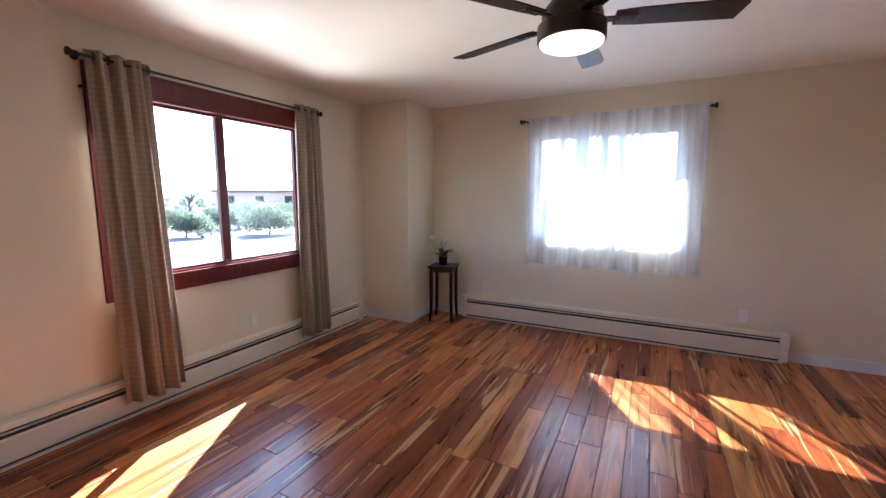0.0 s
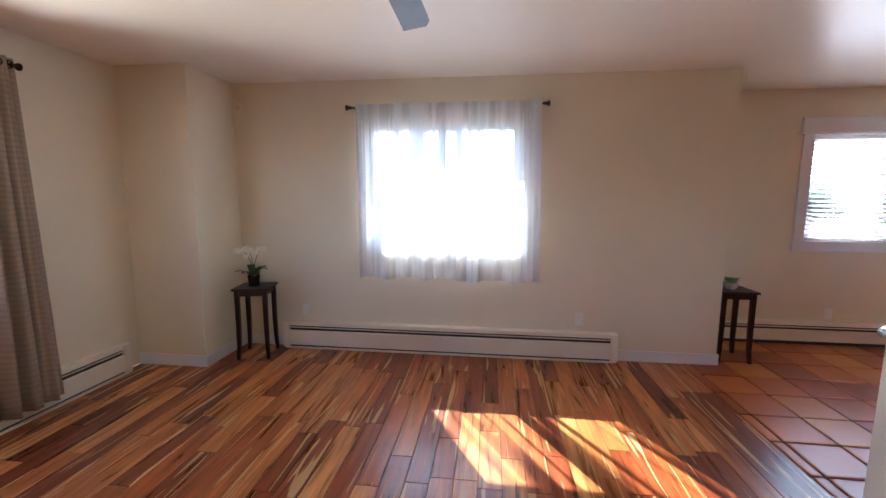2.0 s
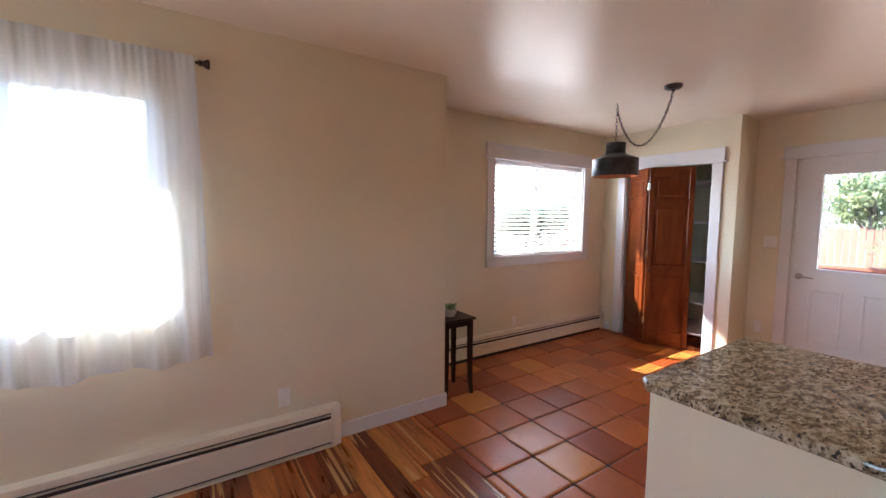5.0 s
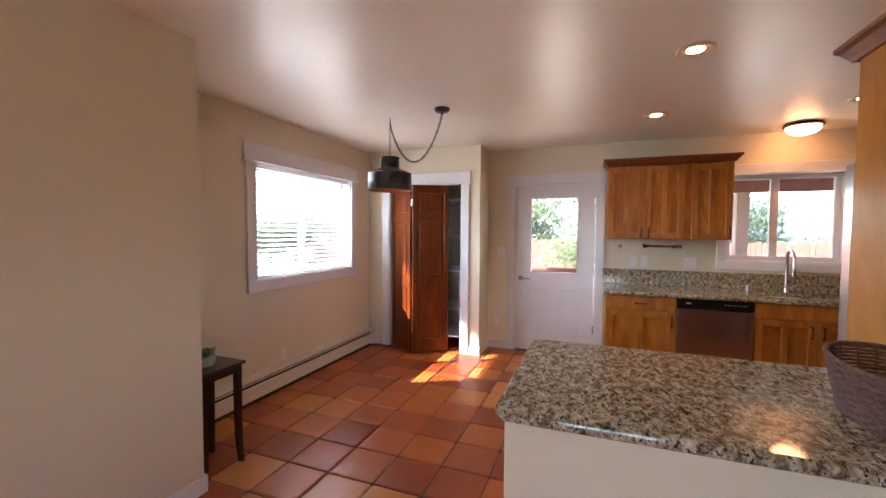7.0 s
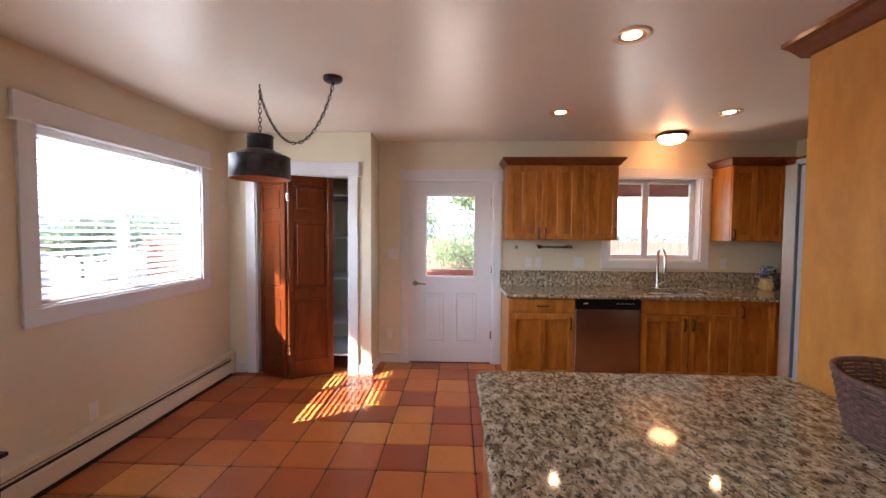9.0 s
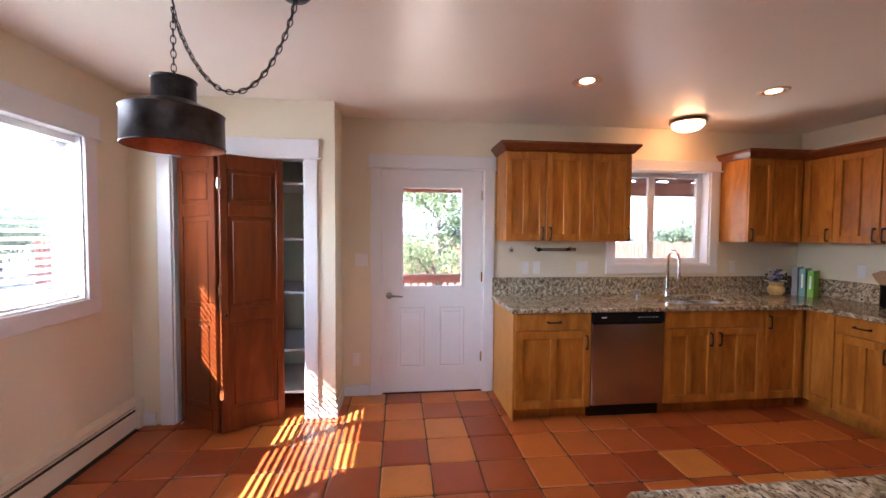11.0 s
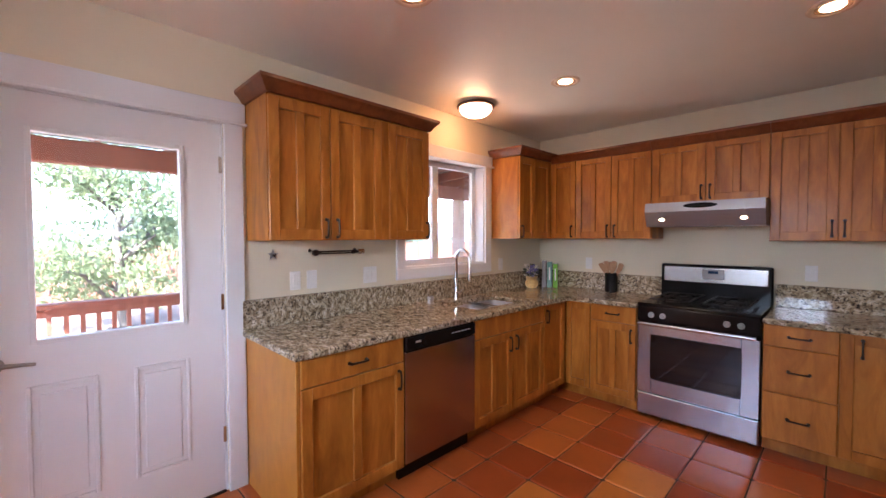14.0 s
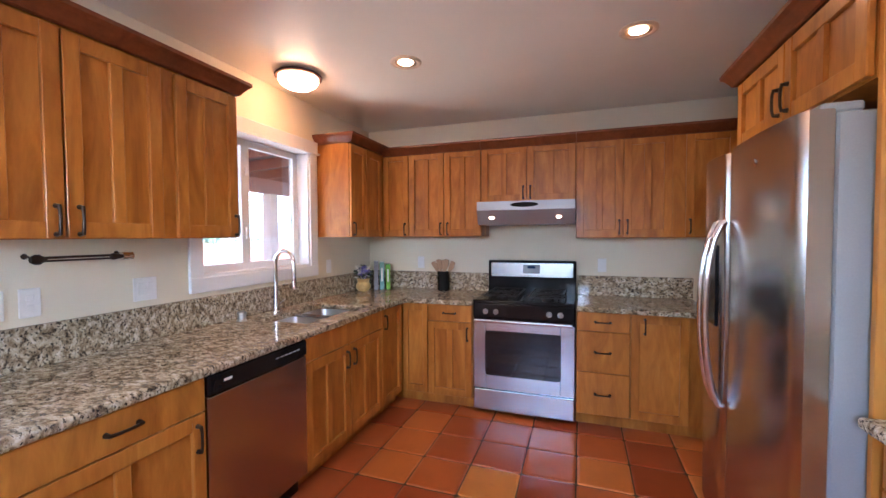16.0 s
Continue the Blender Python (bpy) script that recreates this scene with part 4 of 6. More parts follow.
def can_light(x, y):
    c = thing("recessed_light", (x, y, H), "lit recessed ceiling light with a metal trim ring", "ceiling light", "recessed ceiling lights")
    part(c, "trim_ring", Shape().lathe([(0.066, -0.0), (0.095, -0.0), (0.096, -0.004), (0.090, -0.009), (0.078, -0.010), (0.068, -0.006), (0.066, 0.0)], seg=36), BAFFLE, True, local=True)
    part(c, "baffle", Shape().lathe([(0.066, -0.006), (0.060, -0.003), (0.048, -0.0025), (0.048, -0.001), (0.066, -0.001)], seg=36), BAFFLEIN, True, local=True)
    part(c, "lens", Shape().lathe([(0, -0.0085), (0.030, -0.008), (0.044, -0.005), (0.046, -0.002), (0, -0.002)], seg=32), LAMPCAN, True, local=True)


for q in CANS:
    can_light(*q)

dome = thing("dome_light", (5.21, 0.82, H), "lit frosted dome light with a bronze rim", "ceiling light")
part(dome, "rim", Shape().lathe([(0, 0), (0.10, 0), (0.138, -0.008), (0.149, -0.018), (0.148, -0.028), (0.136, -0.032), (0.127, -0.030), (0.122, -0.02), (0, -0.015)], seg=40), DOMERIM, True, local=True)
part(dome, "glass", Shape().lathe([(0.126, -0.028), (0.127, -0.046), (0.114, -0.069), (0.085, -0.089), (0.045, -0.100), (0, -0.104)], seg=40), LAMPWARM, True, local=True)


# ---- kitchen cabinets ----
class Face:
    """A cabinet front: boxes in (along, out, up) laid on a plane."""

    def __init__(self, ax, c, sg):
        self.ax, self.c, self.sg = ax, c, sg

    def box(self, s, u0, u1, z0, z1, d0, d1, bev=0.0):
        a, b = sorted((self.c + self.sg * d0, self.c + self.sg * d1))
        u0, u1 = sorted((u0, u1))
        if self.ax == "x":
            s.box(a, u0, z0, b, u1, z1, bev)
        else:
            s.box(u0, a, z0, u1, b, z1, bev)
        return s

    def pt(self, u, d, z):
        return Vector((self.c + self.sg * d, u, z)) if self.ax == "x" else Vector((u, self.c + self.sg * d, z))


SINK, RANGE, FRIDGE = ("x", 4.885, -1), ("y", -0.05, 1), ("x", 2.69, 1)
USINK, URANGE = ("x", 5.22, -1), ("y", -0.345, 1)


def pull(parent, f, u, z, upright, length=0.10):
    h = length / 2
    offs = [(-h, 0.0), (-h + 0.001, 0.021), (-h * 0.6, 0.025), (0, 0.026), (h * 0.6, 0.025), (h - 0.001, 0.021), (h, 0.0)]
    pts = [f.pt(u, 0.02 + d, z + o) if upright else f.pt(u + o, 0.02 + d, z) for o, d in offs]
    s = Shape().tube(pts, [0.010, 0.007, 0.0056, 0.0052, 0.0056, 0.007, 0.010], 8)
    part(parent, "handle", s, BRONZE, True, "dark bronze bow handle")


def shaker(cab, f, u0, u1, z0, z1, pull_at=None, split=True):
    """A framed door with a middle stile and recessed panels."""
    u0, u1 = sorted((u0, u1))
    u0, u1, z0, z1 = u0 + 0.003, u1 - 0.003, z0 + 0.003, z1 - 0.003
    st = min(0.055, (u1 - u0) * 0.2)
    s = Shape()
    f.box(s, u0, u0 + st, z0, z1, 0.001, 0.021, 0.003)
    f.box(s, u1 - st, u1, z0, z1, 0.001, 0.021, 0.003)
    f.box(s, u0 + st, u1 - st, z0, z0 + 0.06, 0.001, 0.0195, 0.002)
    f.box(s, u0 + st, u1 - st, z1 - 0.06, z1, 0.001, 0.0195, 0.002)
    m = (u0 + u1) / 2
    if split:
        f.box(s, m - 0.024, m + 0.024, z0 + 0.06, z1 - 0.06, 0.001, 0.0185, 0.003)
    door = part(cab, "door", s, CABINET)
    halves = ((u0 + st - 0.003, m - 0.02), (m + 0.02, u1 - st + 0.003)) if split else ((u0 + st, u1 - st),)
    for a, b in halves:
        part(door, "panel", f.box(Shape(), a, b, z0 + 0.057, z1 - 0.057, 0.001, 0.0045), CABINET)
    if pull_at:
        pull(door, f, pull_at[0], pull_at[1], True)


def drawer(cab, f, u0, u1, z0, z1, handle=True):
    u0, u1 = sorted((u0, u1))
    d = part(cab, "drawer_front", f.box(Shape(), u0 + 0.002, u1 - 0.002, z0 + 0.002, z1 - 0.002, 0.001, 0.02, 0.004), CABINET)
    if handle:
        pull(d, f, (u0 + u1) / 2, (z0 + z1) / 2, False)


def carcass(name, face, u0, u1, z0, z1, deep, label, group, toe=True):
    f = Face(*face)
    mid = (u0 + u1) / 2
    p = f.pt(mid, -deep / 2, 0.0 if toe else z0)
    cab = thing(name, tuple(p), label, "cabinet", group)
    s = Shape()
    f.box(s, u0 + 0.0005, u1 - 0.0005, z0 + (0.10 if toe else 0), z1, -deep, 0)
    part(cab, "body", s, CABINET)
    if toe:
        part(cab, "toe_kick", f.box(Shape(), u0 + 0.002, u1 - 0.002, 0.004, 0.10, -deep, -0.065), CABINET)
    return cab, f


DB = "base cabinets"
ZT = 0.853
Z1 = 0.715
c, f = carcass("base_cabinet", SINK, 2.455, 1.845, 0, ZT, 0.63, "honey maple base cabinet with drawer and door", DB)
drawer(c, f, 2.455, 1.845, Z1, ZT)
shaker(c, f, 2.455, 1.845, 0.105, Z1, (1.885, 0.62))
part(c, "side_panel", Shape().box(4.885, 2.4555, 0.004, 5.52, 2.470, ZT, 0.002), PANELWOOD)
c, f = carcass("sink_cabinet", SINK, 1.232, 0.347, 0, 0.66, 0.63, "honey maple sink base cabinet with two doors", DB)
part(c, "apron", f.box(Shape(), 0.348, 1.231, 0.661, ZT, -0.03, 0), CABINET)
drawer(c, f, 1.232, 0.347, Z1, ZT, False)
shaker(c, f, 1.232, 0.79, 0.105, Z1, (0.83, 0.62))
shaker(c, f, 0.79, 0.347, 0.105, Z1, (0.75, 0.62))
c, f = carcass("corner_cabinet", SINK, 0.347, -0.045, 0, ZT, 0.63, "honey maple corner base cabinet with folding door", DB)
shaker(c, f, 0.347, 0.0, 0.105, ZT, (0.305, 0.75), False)
f2 = Face(*RANGE)
part(c, "body", Shape().box(4.645, YR + 0.002, 0.1, 5.515, -0.0505, ZT), CABINET)
part(c, "toe_kick", Shape().box(4.645, YR + 0.01, 0.004, 5.0, -0.115, 0.1), CABINET)
shaker(c, f2, 4.865, 4.645, 0.105, ZT, None, False)
c, f = carcass("base_cabinet", RANGE, 4.643, 4.268, 0, ZT, 0.60, "honey maple base cabinet with drawer and door", DB)
drawer(c, f, 4.643, 4.268, Z1, ZT)
shaker(c, f, 4.643, 4.268, 0.105, Z1, (4.305, 0.62))
c, f = carcass("drawer_cabinet", RANGE, 3.480, 3.122, 0, ZT, 0.60, "honey maple three-drawer base cabinet", DB)
drawer(c, f, 3.480, 3.122, Z1, ZT)
drawer(c, f, 3.480, 3.122, 0.415, Z1)
drawer(c, f, 3.480, 3.122, 0.105, 0.415)
c, f = carcass("base_cabinet", RANGE, 3.120, 2.60, 0, ZT, 0.60, "honey maple base cabinet with tall door", DB)
shaker(c, f, 3.120, 2.755, 0.105, ZT, (3.03, 0.77), False)

DU = "wall cabinets"
UZ0, UZ1 = 1.402, 2.165


def crown(cab, face, u0, u1, e0, e1, z=UZ1 - 0.005, wall=None, top=0.075, out=0.055):
    """A flared cornice along a cabinet's top, mitred round its ends. e0, e1: True where the end is free."""
    f = Face(*face)
    u0, u1 = sorted((u0, u1))
    deep = abs(wall - f.c)
    prof = [(0.0, 0.0), (0.012, 0.004), (0.020, 0.018), (0.040, 0.045), (out, 0.058), (out, top), (0.0, top)]
    s = Shape()

    def ring(d, h):
        a = u0 - (d if e0 else 0)
        b = u1 + (d if e1 else 0)
        return [f.pt(a, -deep, z + h), f.pt(a, d + 0.02, z + h), f.pt(b, d + 0.02, z + h), f.pt(b, -deep, z + h)]
    rings = [[s.bm.verts.new(p) for p in ring(d, h)] for d, h in prof]
    for p, q in zip(rings, rings[1:]):
        for k in range(3):
            s.bm.faces.new((p[k], p[k + 1], q[k + 1], q[k]))
    s.bm.faces.new(rings[-1])
    part(cab, "crown", s, CROWN, label="reddish brown flared crown moulding")


c, f = carcass("wall_cabinet", USINK, 2.455, 1.335, UZ0, UZ1, 0.30, "honey maple three-door wall cabinet beside the door", DU, False)
shaker(c, f, 2.455, 2.104, UZ0, UZ1 - 0.01, (2.135, 1.47))
shaker(c, f, 2.104, 1.743, UZ0, UZ1 - 0.01, (2.065, 1.47))
part(c, "filler", f.box(Shape(), 1.684, 1.742, UZ0, UZ1 - 0.01, 0.001, 0.005), CABINET)
shaker(c, f, 1.683, 1.335, UZ0, UZ1 - 0.01, (1.36, 1.47))
crown(c, USINK, 1.335, 2.455, True, True, wall=XK)
c, f = carcass("wall_cabinet", USINK, 0.216, -0.655, UZ0, UZ1, 0.30, "honey maple corner wall cabinet beside the window", DU, False)
shaker(c, f, 0.216, -0.033, UZ0, UZ1 - 0.01, (0.185, 1.47), False)
shaker(c, f, -0.033, -0.322, UZ0, UZ1 - 0.01, None, False)
crown(c, USINK, -0.655, 0.216, False, True, wall=XK)
c, f = carcass("wall_cabinet", URANGE, 5.217, 4.262, UZ0, UZ1, 0.305, "honey maple three-door wall cabinet next to the hood", DU, False)
shaker(c, f, 5.19, 4.938, UZ0, UZ1 - 0.01, (4.975, 1.47), False)
shaker(c, f, 4.938, 4.598, UZ0, UZ1 - 0.01, (4.63, 1.47))
shaker(c, f, 4.598, 4.262, UZ0, UZ1 - 0.01, (4.565, 1.47))
crown(c, URANGE, 4.262, 5.19, False, False, z=2.138, wall=YR)
c, f = carcass("wall_cabinet", URANGE, 4.260, 3.492, 1.685, UZ1, 0.305, "short honey maple wall cabinet over the hood", DU, False)
shaker(c, f, 4.260, 3.876, 1.685, UZ1 - 0.01, (3.905, 1.765))
shaker(c, f, 3.876, 3.492, 1.685, UZ1 - 0.01, (3.847, 1.765))
crown(c, URANGE, 3.492, 4.260, False, False, z=2.138, wall=YR)
c, f = carcass("wall_cabinet", URANGE, 3.490, 1.99, UZ0 - 0.015, UZ1, 0.305, "honey maple wall cabinet beside the fridge", DU, False)
shaker(c, f, 3.490, 3.146, UZ0 - 0.015, UZ1 - 0.01, (3.175, 1.47))
shaker(c, f, 3.146, 2.812, UZ0 - 0.015, UZ1 - 0.01, (3.117, 1.47))
part(c, "filler", f.box(Shape(), 2.731, 2.811, UZ0 - 0.015, UZ1 - 0.01, 0.001, 0.005), CABINET)
shaker(c, f, 2.730, 2.40, UZ0 - 0.015, UZ1 - 0.01, (2.70, 1.47), False)
crown(c, URANGE, 1.99, 3.490, False, False, z=2.138, wall=YR)
c, f = carcass("wall_cabinet", FRIDGE, 0.60, 1.588, 1.835, UZ1, 0.70, "honey maple two-door cabinet above the fridge", DU, False)
shaker(c, f, 0.612, 1.10, 1.84, UZ1 - 0.01, (1.065, 1.93))
shaker(c, f, 1.10, 1.585, 1.84, UZ1 - 0.01, (1.135, 1.93))
part(c, "end_panel", Shape().box(1.985, 1.590, 0.003, 2.69, 1.612, UZ1, 0.002), PANELWOOD, label="tall flat honey maple end panel")
part(c, "end_panel", Shape().box(1.985, 0.575, 0.003, 2.69, 0.597, UZ1, 0.002), PANELWOOD)
crown(c, FRIDGE, 0.575, 1.612, True, True, wall=1.985)


# ---- counters ----
def rounded_slab(poly, z0, z1, r=0.012):
    s = Shape().prism(poly, "z", z0, z1)
    edges = [e for e in s.bm.edges if abs(e.verts[0].co.z - e.verts[1].co.z) < 1e-6]
    bmesh.ops.bevel(s.bm, geom=edges, offset=r, segments=3, profile=0.5, affect="EDGES")
    return s


ZC0, ZC1 = 0.855, 0.892
SX0, SX1, SY0, SY1 = 4.985, 5.345, 0.43, 1.05
top = thing("granite_counter", (5.18, 1.2, ZC0), "speckled beige and black polished granite counter", "counter")
part(top, "slab", rounded_slab([(4.845, 2.492), (4.845, SY1), (5.52, SY1), (5.52, 2.492)], ZC0, ZC1), GRANITE)
part(top, "slab", Shape().box(4.845, SY0, ZC0, SX0, SY1, ZC1, 0.004), GRANITE)
part(top, "slab", Shape().box(SX1, SY0, ZC0, 5.52, SY1, ZC1), GRANITE)
part(top, "slab", rounded_slab([(4.845, SY0), (4.845, 0.02), (4.815, -0.012), (4.262, -0.012), (4.262, YR + 0.003), (5.52, YR + 0.003), (5.52, SY0)], ZC0, ZC1), GRANITE)
part(top, "slab", rounded_slab([(3.482, YR + 0.003), (3.482, -0.012), (2.80, -0.012), (2.74, 0.03), (2.60, 0.03), (2.60, YR + 0.003)], ZC0, ZC1), GRANITE)
for q in ((5.503, YR + 0.024, XK - 0.001, 2.49), (4.265, YR + 0.001, 5.502, YR + 0.022), (2.60, YR + 0.001, 3.48, YR + 0.022)):
    part(top, "backsplash", Shape().box(q[0], q[1], ZC1, q[2], q[3], 1.06, 0.003), GRANITE)

sink = thing("kitchen_sink", (5.165, 0.74, 0.70), "stainless steel double bowl undermount sink", "sink")
for y0, y1, z0 in ((SY0, 0.735, 0.69), (0.755, SY1, 0.73)):
    s = Shape()
    
    def loop(grow, z, y0=y0, y1=y1):
        pts = []
        r = 0.06
        for cx, cy, a0 in ((SX1 - r, y1 - r, 0), (SX0 + r, y1 - r, 90), (SX0 + r, y0 + r, 180), (SX1 - r, y0 + r, 270)):
            for k in range(5):
                a = radians(a0 + 22.5 * k)
                pts.append(s.bm.verts.new((cx + (r + grow) * math.cos(a), cy + (r + grow) * math.sin(a), z)))
        return pts
    rings = [loop(0.012, ZC0 - 0.002), loop(-0.002, ZC0 - 0.002), loop(-0.008, z0 + 0.03), loop(-0.03, z0)]
    for p, q in zip(rings, rings[1:]):
        for k in range(20):
            s.bm.faces.new((p[k], p[(k + 1) % 20], q[(k + 1) % 20], q[k]))
    s.bm.faces.new(rings[-1])
    part(sink, "bowl", s, SINKSTEEL, True)
part(top, "slab", Shape().box(SX0, 0.735, ZC0 + 0.001, SX1, 0.755, ZC0 + 0.02, 0.004), STEEL)
tap = thing("kitchen_tap", (5.43, 0.815, ZC1), "tall chrome gooseneck kitchen tap", "tap")
neck = [(0, 0, 0.0), (0, 0, 0.335)] + [(-0.075 + 0.075 * math.cos(a), 0, 0.335 + 0.085 * math.sin(a)) for a in [k * math.pi / 10 for k in range(1, 11)]] + [(-0.152, 0, 0.25)]
part(tap, "neck", Shape().tube(neck, 0.0145, 14), CHROME, True, local=True)
part(tap, "base", Shape().lathe([(0, 0), (0.028, 0), (0.028, 0.006), (0.02, 0.014), (0.018, 0.06), (0.014, 0.066), (0, 0.066)], seg=24), CHROME, True, local=True)
part(tap, "spray_head", Shape().lathe([(0, 0.16), (0.014, 0.162), (0.018, 0.18), (0.015, 0.25), (0, 0.252)], at=(-0.152, 0, 0), seg=18), CHROME, True, local=True)
part(tap, "lever", Shape().tube([(0, -0.018, 0.045), (0, -0.05, 0.055), (0.0, -0.09, 0.075)], [0.008, 0.006, 0.005]), CHROME, True, local=True)
soap = thing("soap_dispenser", (5.42, 1.12, ZC1), "small chrome soap dispenser by the sink", "dispenser")
part(soap, "body", Shape().lathe([(0, 0), (0.030, 0), (0.030, 0.006), (0.024, 0.012), (0.024, 0.036), (0.028, 0.040), (0.027, 0.054), (0.018, 0.060), (0, 0.061)], seg=20), NICKEL, True, local=True)

# peninsula
pen = thing("peninsula", (2.27, 2.2, 0), "kitchen peninsula with cream sides and granite top", "counter")
part(pen, "body", Shape().box(1.85, 1.614, 0.0, 1.95, 2.85, 0.862), WALL, label="cream painted half wall")
part(pen, "cabinet", Shape().box(1.951, 1.614, 0.1, 2.66, 2.85, 0.862), CABINET)
part(pen, "toe_kick", Shape().box(1.951, 1.614, 0.004, 2.59, 2.84, 0.1), CABINET)
part(pen, "worktop", rounded_slab([(1.81, 1.615), (2.725, 1.615), (2.725, 2.84), (2.69, 2.882), (1.85, 2.882), (1.81, 2.85)], 0.864, 0.903, 0.014), GRANITE, label="speckled polished granite top")
fp = Face("x", 2.66, 1)
for a, b in ((1.63, 2.23), (2.23, 2.84)):
    drawer(pen, fp, a, b, Z1, 0.855)
    shaker(pen, fp, a, b, 0.105, Z1, (b - 0.05, 0.62))


# ---- appliances ----
def dishwasher():
    d = thing("dishwasher", (5.18, 1.538, 0), "stainless dishwasher with black control panel", "dishwasher")
    f = Face(*SINK)
    a, b = 1.236, 1.841
    part(d, "tub", f.box(Shape(), a, b, 0.11, 0.85, -0.6, -0.002), BLACK)
    part(d, "door", f.box(Shape(), a, b, 0.115, 0.765, 0, 0.028, 0.006), DWSTEEL, label="brushed steel door")
    part(d, "control_panel", f.box(Shape(), a, b, 0.768, 0.852, 0, 0.034, 0.008), BLACK)
    part(d, "badge", f.box(Shape(), 1.73, 1.77, 0.81, 0.82, 0.034, 0.0355), PLASTIC)
    s = Shape()
    for k in range(6):
        f.box(s, 1.30 + k * 0.03, 1.32 + k * 0.03, 0.812, 0.818, 0.034, 0.0352)
    part(d, "button_marks", s, GREYPAINT)
    part(d, "toe_kick", f.box(Shape(), a, b, 0.004, 0.11, -0.5, -0.04), BLACK)


dishwasher()


def gas_range():
    x0, x1, yf = 3.487, 4.257, -0.03
    xm = (x0 + x1) / 2
    r = thing("gas_range", (xm, -0.33, 0), "stainless gas range with black cooktop", "range")
    part(r, "body", Shape().box(x0, YR + 0.004, 0.03, x1, yf - 0.03, 0.885), BLACK)
    part(r, "drawer", Shape().box(x0 + 0.003, yf - 0.03, 0.035, x1 - 0.003, yf + 0.01, 0.205, 0.008), STEEL, label="brushed steel storage drawer")
    s = Shape()
    gx0, gx1, gz0, gz1 = x0 + 0.105, x1 - 0.105, 0.325, 0.665
    y0, y1 = yf - 0.03, yf + 0.012
    s.box(x0 + 0.003, y0, 0.212, gx0, y1, 0.735, 0.004).box(gx1, y0, 0.212, x1 - 0.003, y1, 0.735, 0.004)
    s.box(gx0, y0, 0.212, gx1, y1, gz0, 0.004).box(gx0, y0, gz1, gx1, y1, 0.735, 0.004)
    part(r, "oven_door", s, STEEL, label="brushed steel oven door")
    part(r, "oven_window", Shape().prism([((gx0 + 0.03 if sx < 0 else gx1 - 0.03) + 0.036 * math.cos(a), (gz0 + 0.03 if sz < 0 else gz1 - 0.03) + 0.036 * math.sin(a)) for sx, sz, a0 in ((1, 1, 0), (-1, 1, 90), (-1, -1, 180), (1, -1, 270)) for a in [radians(a0 + 18 * k) for k in range(6)]], "y", y0, y1 + 0.0015), OVENGLASS, label="dark glass oven window")
    h = Shape().tube([(x0 + 0.02, yf + 0.05, 0.752), (x1 - 0.02, yf + 0.05, 0.752)], 0.014, 12)
    for x in (x0 + 0.05, x1 - 0.05):
        h.tube([(x, yf + 0.008, 0.745), (x, yf + 0.05, 0.752)], 0.01, 8)
    part(r, "handle", h, STEEL, True, "brushed steel oven handle")
    part(r, "control_band", Shape().box(x0 + 0.002, yf - 0.03, 0.765, x1 - 0.002, yf + 0.016, 0.885, 0.012, 2), BLACK)
    for k in (0.105, 0.185, 0.585, 0.665):
        kn = Shape().lathe([(0, 0), (0.021, 0), (0.022, 0.005), (0.018, 0.008), (0.016, 0.028), (0, 0.03)], m=pose(x1 - k, yf + 0.016, 0.82, -90, 0, 0), seg=20).box(x1 - k - 0.004, yf + 0.02, 0.803, x1 - k + 0.004, yf + 0.05, 0.837, 0.002)
        part(r, "knob", kn, HOODSTEEL, True, "dark metal knob")
    part(r, "cooktop", Shape().box(x0, YR + 0.07, 0.885, x1, yf + 0.015, 0.907, 0.008, 2), BLACK)
    for gx in (x0 + 0.21, x1 - 0.21):
        g = Shape()
        ys0, ys1 = YR + 0.11, yf - 0.03
        for a, b in (((gx - 0.13, ys0), (gx + 0.13, ys0)), ((gx - 0.13, ys1), (gx + 0.13, ys1)), ((gx - 0.13, ys0), (gx - 0.13, ys1)), ((gx + 0.13, ys0), (gx + 0.13, ys1)), ((gx - 0.13, (ys0 + ys1) / 2), (gx + 0.13, (ys0 + ys1) / 2))):
            g.tube([(*a, 0.938), (*b, 0.938)], 0.006, 6)
        for by in (ys0 + 0.11, ys1 - 0.11):
            for k in range(4):
                a = k * math.pi / 2 + math.pi / 4
                g.tube([(gx + 0.12 * math.cos(a), by + 0.10 * math.sin(a), 0.908), (gx + 0.11 * math.cos(a), by + 0.09 * math.sin(a), 0.94), (gx + 0.04 * math.cos(a), by + 0.04 * math.sin(a), 0.942)], 0.006, 6)
        part(r, "grate", g, IRON, True, "black cast iron grate")
        for by in (ys0 + 0.11, ys1 - 0.11):
            part(r, "burner", Shape().lathe([(0, 0.906), (0.05, 0.906), (0.045, 0.918), (0.03, 0.92), (0.03, 0.93), (0, 0.932)], at=(gx, by, 0), seg=20), IRON, True)
    part(r, "backguard", Shape().box(x0, YR + 0.004, 0.885, x1, YR + 0.062, 1.185, 0.012, 2), BLACK)
    part(r, "back_panel", Shape().box(x0 + 0.025, YR + 0.058, 1.035, x1 - 0.025, YR + 0.070, 1.165, 0.005), STEEL, label="brushed steel control panel")
    part(r, "display", Shape().box(xm - 0.08, YR + 0.068, 1.07, xm + 0.07, YR + 0.075, 1.15, 0.003), GREYPAINT)
    part(r, "clock_display", Shape().box(xm - 0.04, YR + 0.073, 1.115, xm + 0.03, YR + 0.0765, 1.138, 0.001), BLUEBLACK)
    bt = Shape()
